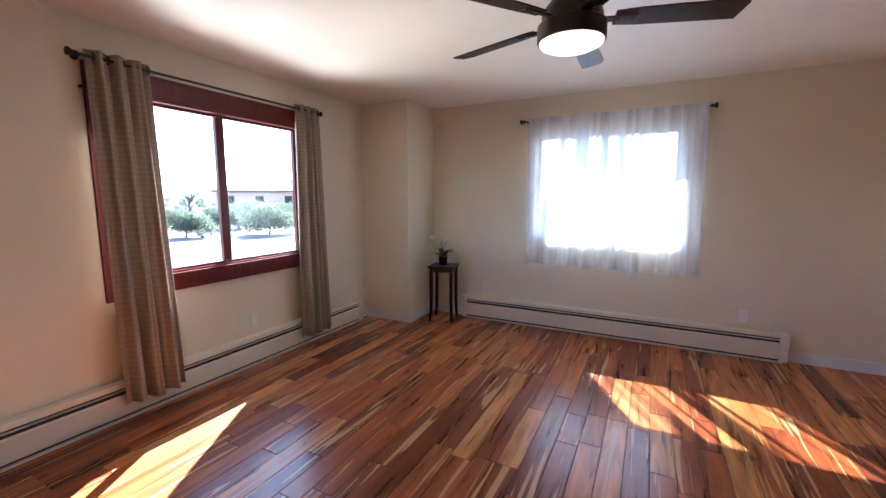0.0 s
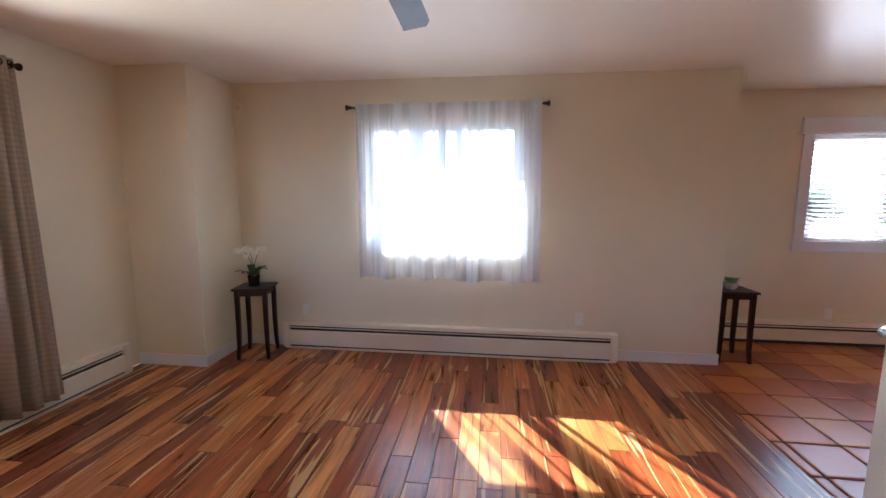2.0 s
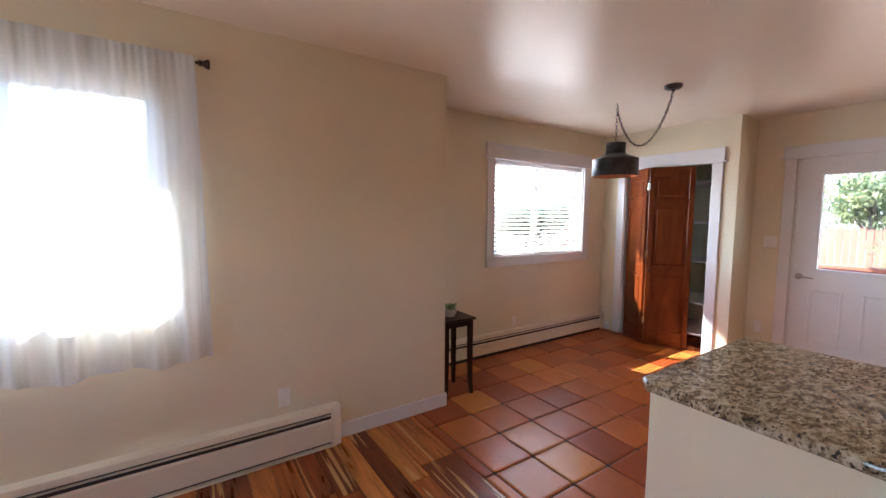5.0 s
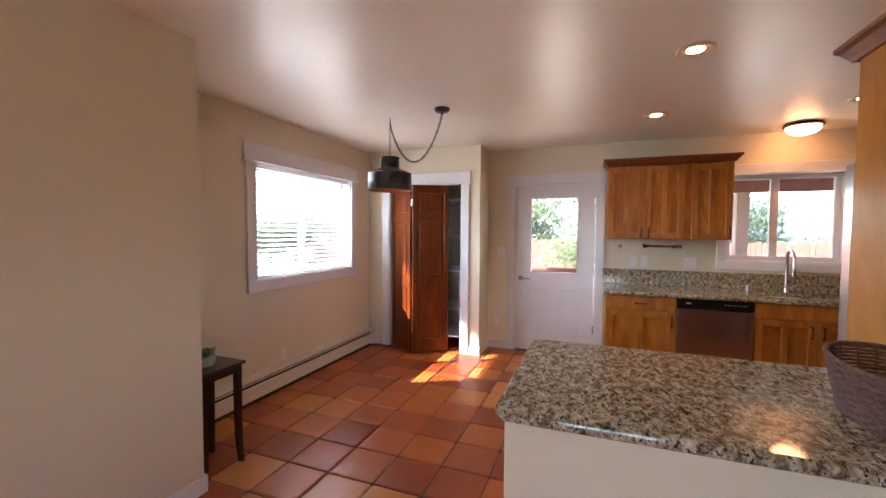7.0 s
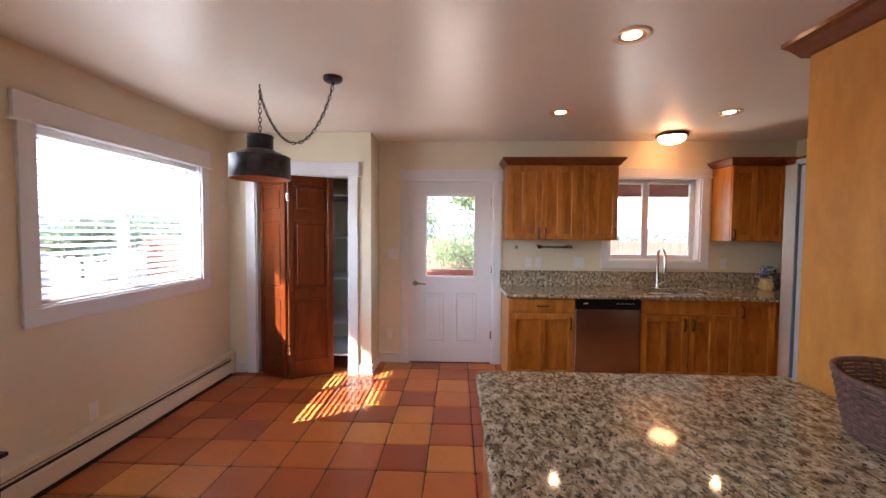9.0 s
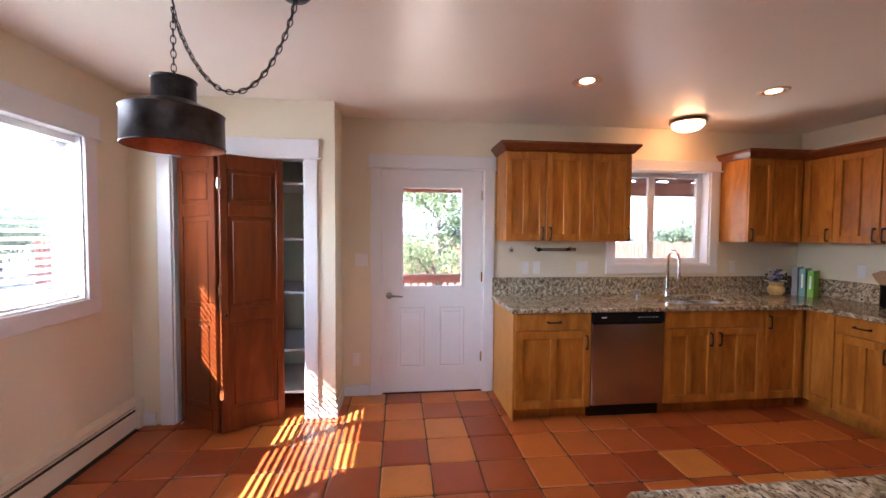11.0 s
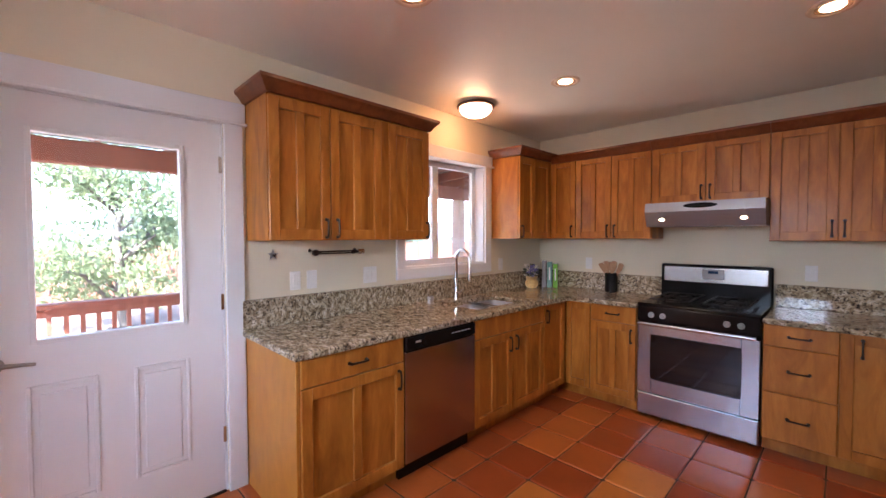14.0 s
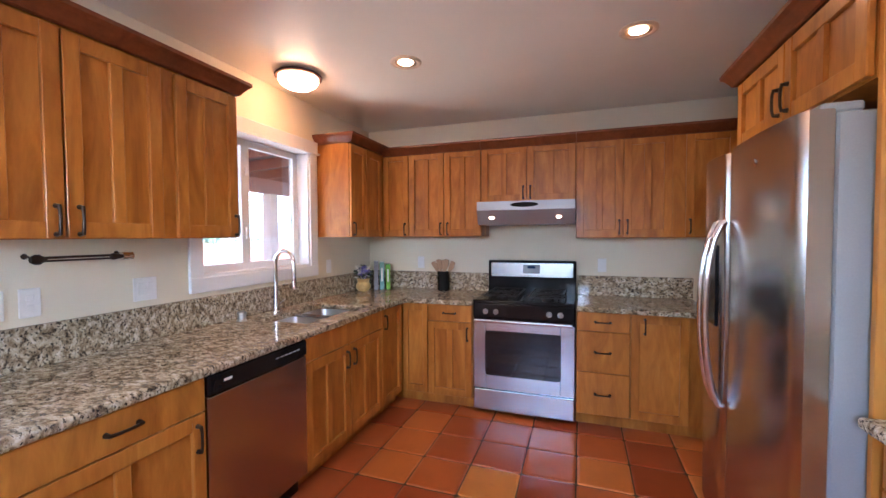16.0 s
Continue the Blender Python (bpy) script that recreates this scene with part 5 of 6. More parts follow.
    for i in range(5):
        for j in range(2):
            bt.box(xm - 0.065 + i * 0.026, YR + 0.073, 1.08 + j * 0.014, xm - 0.05 + i * 0.026, YR + 0.0765, 1.087 + j * 0.014)
    part(r, "button_marks", bt, GREYPAINT)
    for x in (x0 + 0.05, x1 - 0.05):
        for y in (YR + 0.06, yf - 0.08):
            part(r, "foot", Shape().lathe([(0, 0), (0.02, 0), (0.02, 0.032), (0, 0.032)], at=(x, y, 0), seg=12), BLACK)


gas_range()


def range_hood():
    x0, x1 = 3.494, 4.258
    h = thing("range_hood", ((x0 + x1) / 2, -0.42, 1.50), "stainless under-cabinet range hood with two lamps", "range hood")
    prof = [(YR + 0.002, 1.50), (-0.205, 1.50), (-0.158, 1.612), (-0.158, 1.622), (-0.164, 1.683), (YR + 0.002, 1.683)]
    part(h, "shell", Shape().prism(prof, "x", x0, x1), HOODSTEEL)
    xm = (x0 + x1) / 2
    part(h, "grille", Shape().lathe([(0, 0), (0.11, 0), (0.11, 0.003), (0, 0.003)], m=pose(xm, -0.1615, 1.652, -84.4, 0, 0) @ Matrix.Diagonal((1, 0.18, 1, 1)), seg=30), BLACK, label="dark oval vent")
    for x in (x0 + 0.12, x1 - 0.12):
        part(h, "lamp_lens", Shape().lathe([(0, -0.004), (0.020, -0.003), (0.024, 0.0), (0, 0.001)], m=pose(x, -0.1835, 1.552, 67.2, 0, 0) @ Matrix.Diagonal((0.9, 0.5, 1, 1)), seg=20), LAMPHOOD)


range_hood()


def fridge():
    xf, y0, y1, ys = 2.862, 0.622, 1.575, 0.945
    r = thing("refrigerator", (2.45, 1.1, 0), "stainless side-by-side refrigerator with grey sides", "refrigerator")
    part(r, "cabinet", Shape().box(2.03, y0 + 0.004, 0.02, 2.765, y1 - 0.004, 1.755, 0.006), GREYPAINT, label="grey textured steel cabinet")
    for a, b, nm in ((y0, ys - 0.004, "freezer_door"), (ys + 0.004, y1, "fridge_door")):
        poly, n = [], 24
        for k in range(n + 1):
            u = k / n
            y = a + (b - a) * u
            edge = 1 - 0.55 * abs(2 * u - 1) ** 2 - 0.45 * abs(2 * u - 1) ** 12
            poly.append((xf - 0.03 + 0.03 * edge, y))
        poly += [(2.772, b), (2.772, a)]
        part(r, nm, Shape().prism(poly, "z", 0.09, 1.765), STEELV, True, "brushed stainless steel door")
    part(r, "grille", Shape().box(2.70, y0 + 0.01, 0.012, 2.79, y1 - 0.01, 0.085, 0.004), BLACK)
    for y in (ys - 0.038, ys + 0.038):
        pts = [(xf - 0.004, y, 1.46)] + [(xf + 0.014 + 0.058 * math.sin(math.pi * k / 12) ** 0.6, y, 1.455 - 0.80 * k / 12) for k in range(13)] + [(xf - 0.004, y, 0.65)]
        part(r, "handle", Shape().tube(pts, 0.014, 12), CHROME, True, "curved bright steel handle")
    part(r, "dispenser", Shape().box(xf - 0.012, 0.685, 0.98, xf + 0.004, 0.875, 1.36, 0.006), BLACK, label="black water dispenser")
    part(r, "badge", Shape().lathe([(0, 0), (0.014, 0), (0.012, 0.004), (0, 0.004)], m=pose(xf, 1.28, 1.665, 0, 90, 0), seg=20), CHROME)
    for a in (y0 + 0.01, y1 - 0.11):
        part(r, "hinge_cover", Shape().box(2.70, a, 1.756, 2.80, a + 0.1, 1.785, 0.006), GREYPAINT)
    for x in (2.1, 2.7):
        for y in (y0 + 0.06, y1 - 0.06):
            part(r, "foot", Shape().lathe([(0, 0), (0.02, 0), (0.02, 0.022), (0, 0.022)], at=(x, y, 0), seg=12), BLACK)


fridge()


# ---- small things on the counters ----
def wicker_basket(x, y, z, rz):
    b = thing("wicker_basket", (x, y, z), "dark brown wicker basket with cut-out grips", "basket", rz=rz)
    n = 60

    def ring(h, grow, dip=0.0):
        a, c = 0.175 + grow, 0.098 + grow
        pts = []
        for k in range(n + 1):
            t = 2 * math.pi * k / n
            q = 3.2
            cx = math.copysign(abs(math.cos(t)) ** (2 / q), math.cos(t)) * a
            cy = math.copysign(abs(math.sin(t)) ** (2 / q), math.sin(t)) * c
            pts.append(Vector((cx, cy, h + dip * math.cos(t) ** 2)))
        return pts
    s = Shape()
    rows = 17
    for j in range(rows):
        f = j / (rows - 1)
        pts = ring(0.008 + 0.158 * f, 0.030 * f, 0.025 * f)
        pts = [p + Vector((p.x, p.y, 0)).normalized() * (0.0028 * (1 if (k + j) % 2 else -1)) for k, p in enumerate(pts)]
        s.tube(pts, 0.0054, 6, False)
    part(b, "weave", s, WICKER, True, local=True)
    s = Shape()
    for k in range(0, n, 2):
        s.tube([ring(0.004, 0)[k], ring(0.173, 0.031, 0.025)[k]], 0.0035, 5)
    part(b, "stakes", s, WICKER, True, local=True)
    part(b, "rim", Shape().tube(ring(0.173, 0.031, 0.025), 0.0075, 8, False), WICKER, True, local=True)
    part(b, "bottom", Shape().prism([(p.x, p.y) for p in ring(0, -0.004)[:-1]], "z", 0.002, 0.010), WICKER, local=True)


wicker_basket(2.11, 1.748, 0.903, 2)

crock = thing("utensil_crock", (4.69, -0.575, ZC1), "dark cylinder crock holding flat wooden spatulas", "crock")
part(crock, "pot", Shape().lathe([(0, 0), (0.056, 0), (0.058, 0.178), (0.052, 0.18), (0.05, 0.02), (0, 0.02)], seg=28), BLACK, True, local=True)
for dx, dy, ln in ((-0.085, 0.0, 0.275), (-0.035, 0.02, 0.29), (0.005, -0.015, 0.28), (0.035, 0.02, 0.29), (0.085, 0.005, 0.275)):
    s = Shape().tube([(dx * 0.15, dy * 0.15, 0.02), (dx * 0.75, dy, ln - 0.085)], 0.0065, 7)
    tip = Shape().prism([(-0.010, -0.02), (0.010, -0.02), (0.021, 0.035), (0.027, 0.085), (0.012, 0.092), (-0.018, 0.088), (-0.024, 0.035)], "y", -0.004, 0.004)
    tip.turn(Matrix.Translation((dx * 0.72, dy, ln - 0.085)) @ Matrix.Rotation(dx * 5.5, 4, "Y"))
    me = tip.mesh("blade", SPOON)
    s.bm.from_mesh(me)
    bpy.data.meshes.remove(me)
    part(crock, "spatula", s, SPOON, False, local=True)

for k, (x, w, h, mt, nm) in enumerate(((5.345, 0.040, 0.275, BOOKGREY, "grey"), (5.298, 0.045, 0.265, BOOKTEAL, "teal"), (5.248, 0.045, 0.245, BOOKGREEN, "bright green"))):
    bk = thing("cookbook", (x + 0.02, -0.52 + 0.6 * (x - 5.298), ZC1), "upright " + nm + " cookbook standing on the counter", "book", "cookbooks", 28)
    part(bk, "cover", Shape().box(-w / 2, -0.09, 0, -w / 2 + 0.003, 0.085, h, 0.001).box(w / 2 - 0.003, -0.09, 0, w / 2, 0.085, h, 0.001).box(-w / 2, 0.085, 0, w / 2, 0.089, h, 0.001), mt, local=True)
    part(bk, "pages", Shape().box(-w / 2 + 0.003, -0.085, 0.004, w / 2 - 0.003, 0.084, h - 0.004), PLASTIC, local=True)
    if nm != "grey":
        part(bk, "title_bar", Shape().box(-w * 0.15, 0.089, h * 0.3, w * 0.15, 0.0897, h * 0.8), PLASTIC, local=True)

vase = thing("flower_pot", (5.40, -0.30, ZC1), "ochre ceramic pot with violet and white flowers", "plant")
part(vase, "pot", Shape().lathe([(0, 0), (0.045, 0), (0.068, 0.03), (0.068, 0.062), (0.052, 0.085), (0.062, 0.118), (0.055, 0.118), (0.046, 0.09), (0, 0.085)], seg=30), OCHRE, True, local=True)
rnd = random.Random(12)
for mt, nm, cnt in ((PURPLE, "violet_bloom", 16), (PETAL, "white_bloom", 14), (LEAF, "leaf", 14)):
    s = Shape()
    for k in range(cnt):
        a, r = rnd.uniform(0, 6.28), rnd.uniform(0.01, 0.085)
        c = Vector((r * math.cos(a), r * math.sin(a), 0.155 + rnd.uniform(-0.02, 0.07)))
        s.tube([(0, 0, 0.08), c], 0.0015, 4)
        for j in range(5):
            m = Matrix.Translation(c) @ Euler((rnd.uniform(-1, 1), rnd.uniform(-1, 1), j * 1.256)).to_matrix().to_4x4()
            s.bm.faces.new([s.bm.verts.new(m @ Vector(v)) for v in ((0, 0, 0), (0.014, 0.018, 0.005), (0, 0.034, 0.008), (-0.014, 0.018, 0.005))])
    part(vase, nm, s, mt, local=True)

holder = thing("paper_towel_holder", (XK, 1.89, 1.322), "dark bronze wall-mounted paper towel bar", "towel holder")
part(holder, "bar", Shape().tube([(-0.06, 0.16, 0.006), (-0.06, -0.11, 0.006)], 0.0055, 8).tube([(-0.06, 0.16, -0.007), (-0.06, -0.11, -0.007)], 0.0045, 8), BRONZE, True, local=True)
part(holder, "hub", Shape().lathe([(0, 0), (0.014, 0.003), (0.016, 0.012), (0.012, 0.03), (0.008, 0.05), (0, 0.05)], m=pose(-0.06, -0.085, 0, 90, 0, 0), seg=16), BRONZE, True, local=True)
part(holder, "end_knob", Shape().lathe([(0, 0), (0.012, 0.0), (0.020, 0.012), (0.021, 0.026), (0.014, 0.036), (0.009, 0.05), (0, 0.05)], m=pose(-0.06, 0.195, 0, 90, 0, 0), seg=20), BRONZE, True, "round dark end knob", True)
part(holder, "end_cap", Shape().lathe([(0, 0), (0.010, 0.0), (0.019, 0.004), (0.019, 0.028), (0.016, 0.030), (0.016, 0.034), (0.019, 0.036), (0.019, 0.05), (0, 0.052)], m=pose(-0.06, -0.125, 0, 90, 0, 0), seg=20), CHROME, True, "ribbed chrome end cap", True)
for y in (0.185, -0.145):
    part(holder, "arm", Shape().tube([(0, y, 0.012), (-0.008, y, 0.012), (-0.03, y, 0.010), (-0.06, y, 0.0)], [0.012, 0.006, 0.004, 0.005], 8), BRONZE, True, local=True)
star = thing("wall_hook", (XK, 2.31, 1.315), "small pewter star-shaped wall hook", "hook")
st = [((0.032 if k % 2 == 0 else 0.014) * math.sin(k * math.pi / 5), (0.032 if k % 2 == 0 else 0.014) * math.cos(k * math.pi / 5)) for k in range(10)]
part(star, "plate", Shape().prism(st, "x", -0.008, 0.0), NICKEL, local=True)
part(star, "peg", Shape().tube([(-0.006, 0, 0), (-0.03, 0, -0.008), (-0.04, 0, 0.004)], 0.005, 8), BRONZE, True, local=True)


# ---- outside ----
structure("ground", Shape().prism([(3000 * math.cos(k * math.pi / 16), 3000 * math.sin(k * math.pi / 16)) for k in range(32)], "z", -1.0, -0.45), SOIL, "pale sandy desert ground", "ground")
structure("roof_eave", Shape().box(XA - 0.32, YS - 0.6, H + 0.2, 6.2, YB + T + 0.36, H + 0.36).box(2.3, YB + T + 0.36, H + 0.2, 6.2, YW + T + 0.66, H + 0.36).box(XA - 0.32, YB + T + 0.32, 2.39, 2.3, YB + T + 0.36, H + 0.2).box(2.3, YW + T + 0.62, 2.40, 6.2, YW + T + 0.66, H + 0.2), STUCCO, "overhanging roof edge of the house", "roof")
structure("deck", Shape().box(6.0 - T, -4.5, -0.16, 8.7, 5.2, -0.04), DECK, "red stained wooden porch deck", "deck")
porch = thing("porch_roof", (7.3, 0.5, 2.3), "porch roof with rafters and red stained beam", "porch")
part(porch, "beam", Shape().box(8.35, -4.5, 2.13, 8.5, 5.2, 2.36, 0.01), DECK)
for k in range(15):
    y = -4.3 + 0.65 * k
    part(porch, "rafter", Shape().prism([(XK + T + 0.004, 2.50), (8.9, 2.34), (8.9, 2.48), (XK + T + 0.004, 2.64)], "y", y, y + 0.05), DECK)
part(porch, "roof_boards", Shape().prism([(XK + T + 0.004, 2.642), (9.0, 2.48), (9.0, 2.53), (XK + T + 0.004, 2.70)], "y", -4.6, 5.3), BARK)
for y in (-2.45, 0.35, 4.6):
    part(porch, "post", Shape().box(8.34, y - 0.09, -0.04, 8.52, y + 0.09, 2.13, 0.01), STUCCO)
rail = thing("porch_railing", (8.43, 0.5, -0.04), "red stained wooden porch railing", "railing")
part(rail, "top_rail", Shape().box(8.36, -4.4, 0.74, 8.50, 5.1, 0.79, 0.005).box(8.41, -4.4, 0.66, 8.45, 5.1, 0.735, 0.004), DECK)
part(rail, "bottom_rail", Shape().box(8.41, -4.4, 0.06, 8.45, 5.1, 0.13, 0.004), DECK)
bal = Shape().box(8.415, -0.019, 0.13, 8.445, 0.019, 0.66).mesh("baluster", DECK)
bal.transform(Matrix.Translation((-8.43, -0.5, 0.04)))
for k in range(78):
    y = -4.3 + 0.12 * k
    if min(abs(y - q) for q in (-2.45, 0.35, 4.6)) > 0.13:
        o = new("baluster", bal)
        o.parent = rail
        o.location = (0, y, 0)
fence = thing("yard_fence", (17, 0, -0.45), "red brown wooden picket fence across the yard", "fence")
part(fence, "rails", Shape().box(17.0, -26, -0.06, 17.06, 16, 0.03).box(17.0, -26, 0.85, 17.06, 16, 0.95), DECK)
s = Shape()
for k in range(260):
    y = -25.9 + 0.16 * k
    s.box(16.97, y, -0.43, 16.998, y + 0.142, 1.15 + 0.03 * math.sin(k * 1.7))
pk = part(fence, "pickets", s, DECK)
pk["kind"] = "stuff"


def clump(s, c, r, n, rnd, size):
    for _ in range(n):
        d = Vector((rnd.gauss(0, 1), rnd.gauss(0, 1), rnd.gauss(0, 0.8)))
        d.normalize()
        p = Vector(c) + d * r * rnd.uniform(0.45, 1.0)
        m = Matrix.Translation(p) @ Euler((rnd.uniform(0, 6), rnd.uniform(0, 6), rnd.uniform(0, 6))).to_matrix().to_4x4()
        k = size * rnd.uniform(0.6, 1.4)
        s.bm.faces.new([s.bm.verts.new(m @ Vector(v)) for v in ((-k, 0, 0), (0, -k * 0.5, 0), (k, 0, 0), (0, k * 0.5, 0.2 * k))])


def tree(x, y, h, spread, mat, seed, label, bare=False, dens=70, leaf=0.11, low=0.22):
    rnd = random.Random(seed)
    z0 = -0.45
    t = thing("tree", (x, y, z0), label, "tree", "yard trees")
    s = Shape().tube([(0, 0, 0), (0.05, 0.02, h * 0.25), (0.0, 0.08, h * 0.5), (0.06, 0.0, h * 0.8)], [h * 0.035, h * 0.028, h * 0.018, h * 0.006], 9)
    tips = []
    for k in range(16 if bare else 13):
        a, up = k * 2.4, rnd.uniform(low, 0.7)
        b = Vector((0.03, 0.03, h * up))
        e = b + Vector((math.cos(a) * spread * rnd.uniform(0.5, 1.0), math.sin(a) * spread * rnd.uniform(0.5, 1.0), h * rnd.uniform(0.12, 0.34)))
        m = b.lerp(e, 0.5) + Vector((0, 0, 0.08 * h))
        s.tube([b, m, e], [h * 0.013, h * 0.009, h * 0.003], 6)
        tips += [m, e]
        if bare:
            for j in range(5):
                q = b.lerp(e, rnd.uniform(0.4, 1.0))
                s.tube([q, q + Vector((rnd.uniform(-0.3, 0.3), rnd.uniform(-0.3, 0.3), rnd.uniform(0.1, 0.5))) * spread * 0.6], [h * 0.004, h * 0.0015], 5)
    part(t, "trunk", s, BARK, True, local=True)
    if not bare:
        s = Shape()
        for p in tips + [Vector((0, 0, h * 0.9)), Vector((0.2, 0.1, h * 0.75))]:
            clump(s, p, spread * rnd.uniform(0.28, 0.46), dens, rnd, leaf)
        part(t, "crown", s, mat, local=True)


tree(13.6, 2.15, 3.7, 1.8, PINE, 4, "leafy green tree beyond the porch", dens=330, leaf=0.060, low=0.04)
tree(19.5, -2.8, 3.4, 1.5, SCRUB, 6, "round dusty green tree in the yard", dens=90)
tree(21.0, 5.5, 4.0, 1.8, PINE, 7, "leafy green tree in the yard", dens=90)
tree(24.0, -13.5, 2.6, 1.9, SCRUB, 9, "round dusty green tree beyond the fence", dens=100)
for k, (x, y, h, w) in enumerate(((16, 17.5, 2.2, 1.6), (19.5, 19, 2.4, 1.9), (23, 17, 2.0, 1.6), (13, 20, 2.3, 1.7), (27, 21, 2.6, 2.1))):
    tree(x, y, h, w, SCRUB, 50 + k, "round dusty juniper bush beside the house", dens=230, leaf=0.062)
tree(-26.0, 15.5, 3.0, 1.0, BARK, 11, "bare grey tree on the slope", True)
for k, (x, y, h, w) in enumerate(((-19, 11.2, 1.1, 1.0), (-22, 15.5, 1.2, 1.3), (-17, 14.2, 1.3, 1.4), (-26, 9.0, 1.1, 1.0), (-30, 23.0, 1.4, 1.5), (-23, 20.0, 1.2, 1.3))):
    tree(x, y, h, w, SCRUB, 30 + k, "round dusty juniper bush on the slope", dens=230, leaf=0.062)

rnd = random.Random(77)
s = Shape()
for _ in range(460):
    a = rnd.uniform(-1, 1)
    d = 18 + 170 * rnd.random() ** 1.3
    side = rnd.choice((-1, 1))
    x, y = (-d, d * 0.75 + a * d * 0.6) if side < 0 else (d + 12, a * d - 0.3 * d)
    r = rnd.uniform(0.25, 0.7) * (1 + d / 160)
    clump(s, (x, y, -0.45 + r * 0.5), r, 44, rnd, 0.06 * (1 + d / 22))
solid("scrub", s, SCRUB, "low dusty desert scrub scattered over the ground", "bush", kind="stuff")


def adobe_house(x, y, w, d, h, rz):
    """A flat-roofed house far off: walls, parapet, dark roof edge, window openings."""
    b = thing("adobe_house", (x, y, -0.45), "low flat-roofed adobe house far across the desert", "house", "far houses", rz)
    part(b, "wall", Shape().box(-w / 2, -d / 2, 0, w / 2, d / 2, h, 0.06), STUCCO, local=True)
    part(b, "roof", Shape().box(-w / 2 - 0.5, -d / 2 - 0.5, h, w / 2 + 0.5, d / 2 + 0.5, h + 0.28, 0.03), BARK, local=True)
    for k in range(3):
        u = -w / 2 + w * (k + 0.5) / 3
        for e in (-1, 1):
            a, c = sorted((e * d / 2, e * (d / 2 + 0.05)))
            part(b, "window", Shape().box(u - 0.6, a - 0.01, 0.9, u + 0.6, c, 2.1, 0.01), BLACK, local=True)


adobe_house(-58, 47, 13, 8, 2.7, 40)
adobe_house(-95, 108, 15, 9, 2.9, 25)

# horizon hills, with their haze painted in as colour
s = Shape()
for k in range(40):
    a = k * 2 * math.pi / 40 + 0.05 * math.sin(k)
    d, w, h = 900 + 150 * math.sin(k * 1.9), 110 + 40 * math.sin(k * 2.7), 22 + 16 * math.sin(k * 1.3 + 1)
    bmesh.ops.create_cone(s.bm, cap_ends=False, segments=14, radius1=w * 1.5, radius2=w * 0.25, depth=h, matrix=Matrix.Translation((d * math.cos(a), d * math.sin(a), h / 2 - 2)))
structure("backdrop", s, HILL, "low hills on the horizon, blue haze put into their colour", "hill", True)

# ---- floors, piece by piece ----
floor = structure("floor", Shape().box(XA, YS, -0.12, XS, YB, -0.005), SUBFLOOR, "dark and blond acacia plank floor", "floor")
CACHE = {}


def plank_mesh(w, L):
    key = (w, L)
    if key not in CACHE:
        s = Shape()
        g = 0.0012
        e = 0.0016
        lo = [(g, g), (w - g, g), (w - g, L - g), (g, L - g)]
        hi = [(g + e, g + e), (w - g - e, g + e), (w - g - e, L - g - e), (g + e, L - g - e)]
        a = [s.bm.verts.new((*p, -0.005)) for p in lo]
        b = [s.bm.verts.new((*p, -0.002)) for p in lo]
        c = [s.bm.verts.new((*p, 0.0)) for p in hi]
        for p, q in ((a, b), (b, c)):
            for k in range(4):
                s.bm.faces.new((p[k], p[(k + 1) % 4], q[(k + 1) % 4], q[k]))
        s.bm.faces.new(c)
        CACHE[key] = s.mesh("plank", PLANK)
    return CACHE[key]


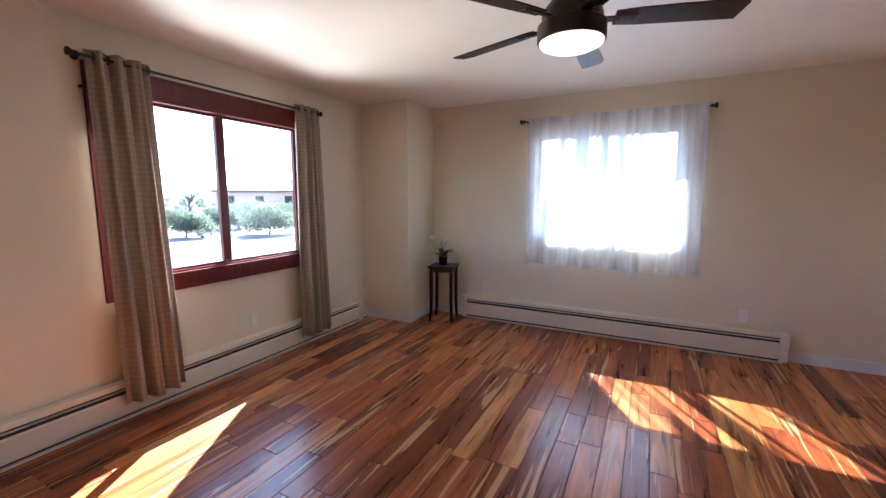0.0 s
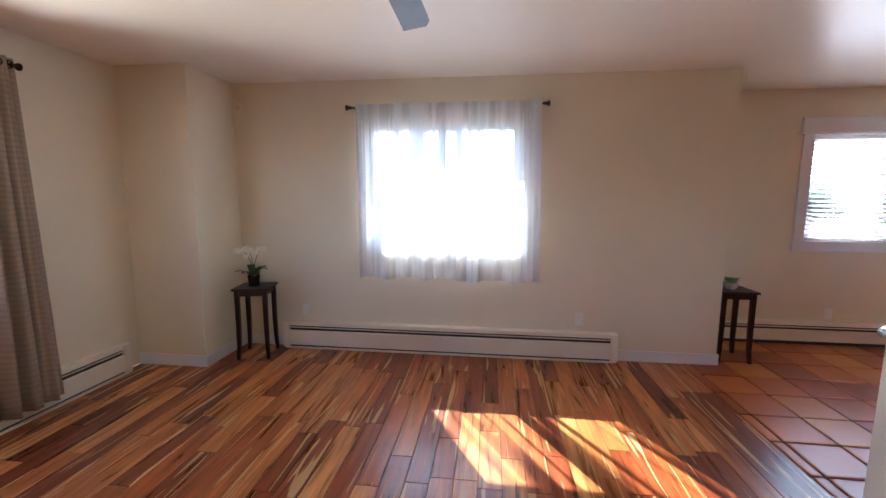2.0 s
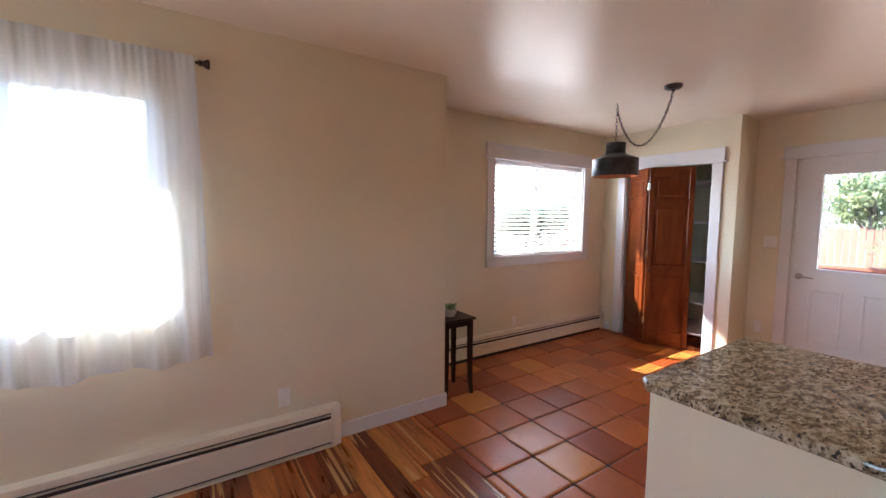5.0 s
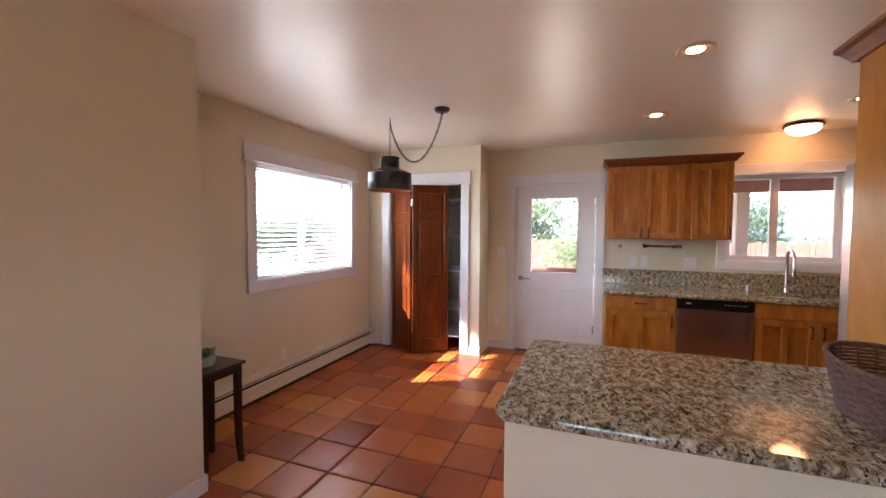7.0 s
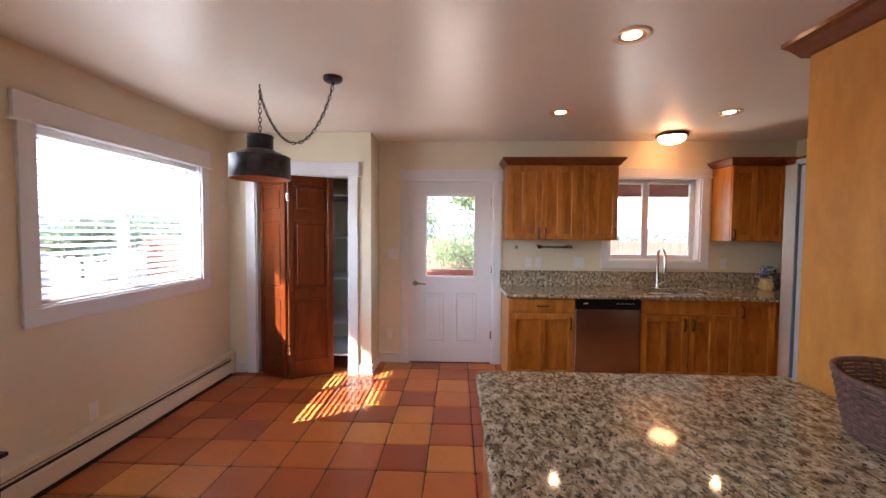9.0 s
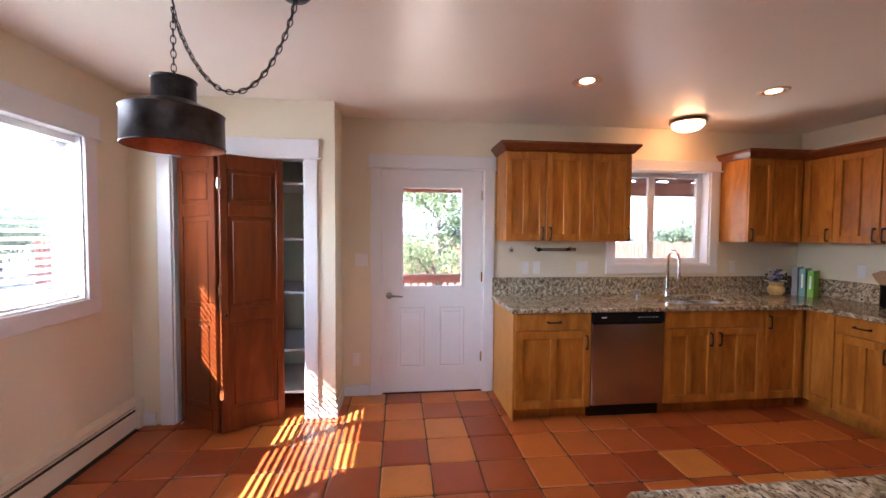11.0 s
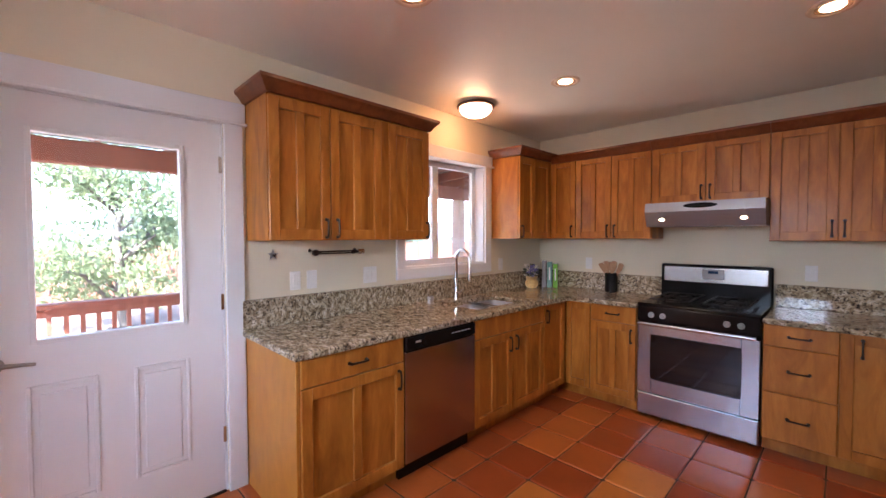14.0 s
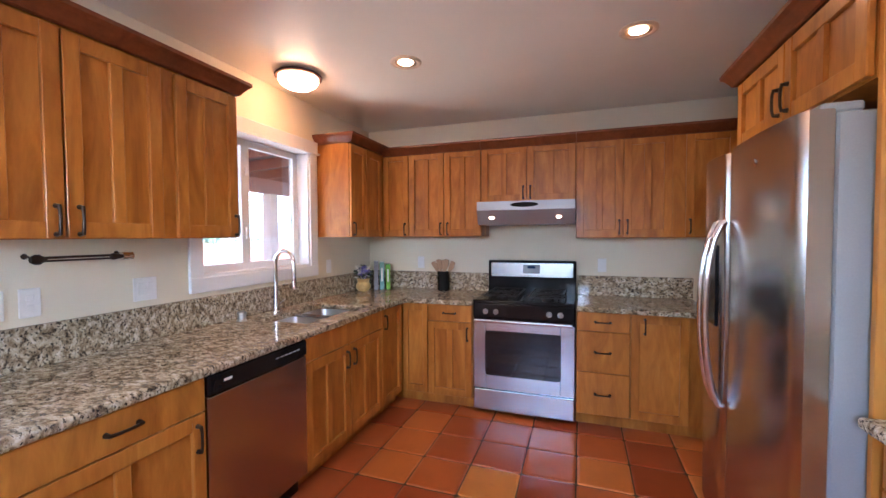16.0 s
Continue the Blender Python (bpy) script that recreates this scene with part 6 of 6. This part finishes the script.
PW = 0.1235
rnd = random.Random(5)
rows = int((XS - XA) / PW)
near = []
for r in range(rows):
    x = XA + r * PW
    w = PW if r < rows - 1 else XS - x
    y = 0.45 - rnd.choice((0.0, 0.15, 0.3, 0.45, 0.6))
    while y < YB - 0.005:
        L = rnd.choice((0.35, 0.5, 0.65, 0.8, 0.95, 1.1, 1.2))
        if y + L > YB - 0.25:
            L = YB - y
        near.append((x, y, round(w, 4), round(L, 3)))
        y += L
    yy = near and min(q[1] for q in near if q[0] == x)
    y = YS
    while y < yy - 0.001:
        L = min(1.1, yy - y)
        near.append((x, y, round(w, 4), round(L, 3)))
        y += L
for x, y, w, L in near:
    o = new("plank", plank_mesh(w, L))
    o.parent = floor
    o.location = (x, y, 0)

tiles = structure("floor_kitchen", Shape().box(XS, YR - 0.05, -0.12, 5.95, YB, -0.004).box(2.15, YB, -0.12, 5.95, YW + 0.05, -0.004), GROUT, "glazed terracotta saltillo tile floor", "floor")
TS = 0.3075


def tile_mesh(w, d, k):
    s = Shape()
    rnd2 = random.Random(k)
    g, r = 0.004, 0.016

    def loop(ins, z, wob):
        pts = []
        for cx, cy, a0 in ((w - g - r, d - g - r, 0), (g + r, d - g - r, 90), (g + r, g + r, 180), (w - g - r, g + r, 270)):
            for j in range(3):
                a = radians(a0 + 45 * j)
                pts.append((cx + (r - ins) * math.cos(a) + wob[len(pts)][0], cy + (r - ins) * math.sin(a) + wob[len(pts)][1], z))
        return [s.bm.verts.new(p) for p in pts]
    wob = [(rnd2.uniform(-0.0018, 0.0018), rnd2.uniform(-0.0018, 0.0018)) for _ in range(12)]
    rings = [loop(0, -0.006, wob), loop(0, -0.002, wob), loop(0.006, 0.0015, wob), loop(0.016, 0.003, wob)]
    for p, q in zip(rings, rings[1:]):
        for j in range(12):
            s.bm.faces.new((p[j], p[(j + 1) % 12], q[(j + 1) % 12], q[j]))
    s.bm.faces.new(rings[-1])
    return s.mesh("tile", TILE)


TCACHE = {}
ix0 = int(math.floor((XS - 3.78) / TS))
for i in range(ix0, 8):
    x0, x1 = max(XS, 3.78 + i * TS), min(5.9, 3.78 + (i + 1) * TS)
    for j in range(-4, 18):
        y0, y1 = max(YR, 0.07 + j * TS), min(YW, 0.07 + (j + 1) * TS)
        w, d = round(x1 - x0, 3), round(y1 - y0, 3)
        if w < 0.07 or d < 0.07 or (x1 < 2.2 and y0 > YB - 0.05):
            continue
        key = (w, d, (i * 7 + j * 3) % 4)
        if key not in TCACHE:
            TCACHE[key] = tile_mesh(w, d, key[2])
        o = new("tile", TCACHE[key])
        o.parent = tiles
        o.location = (x0, y0, 0)
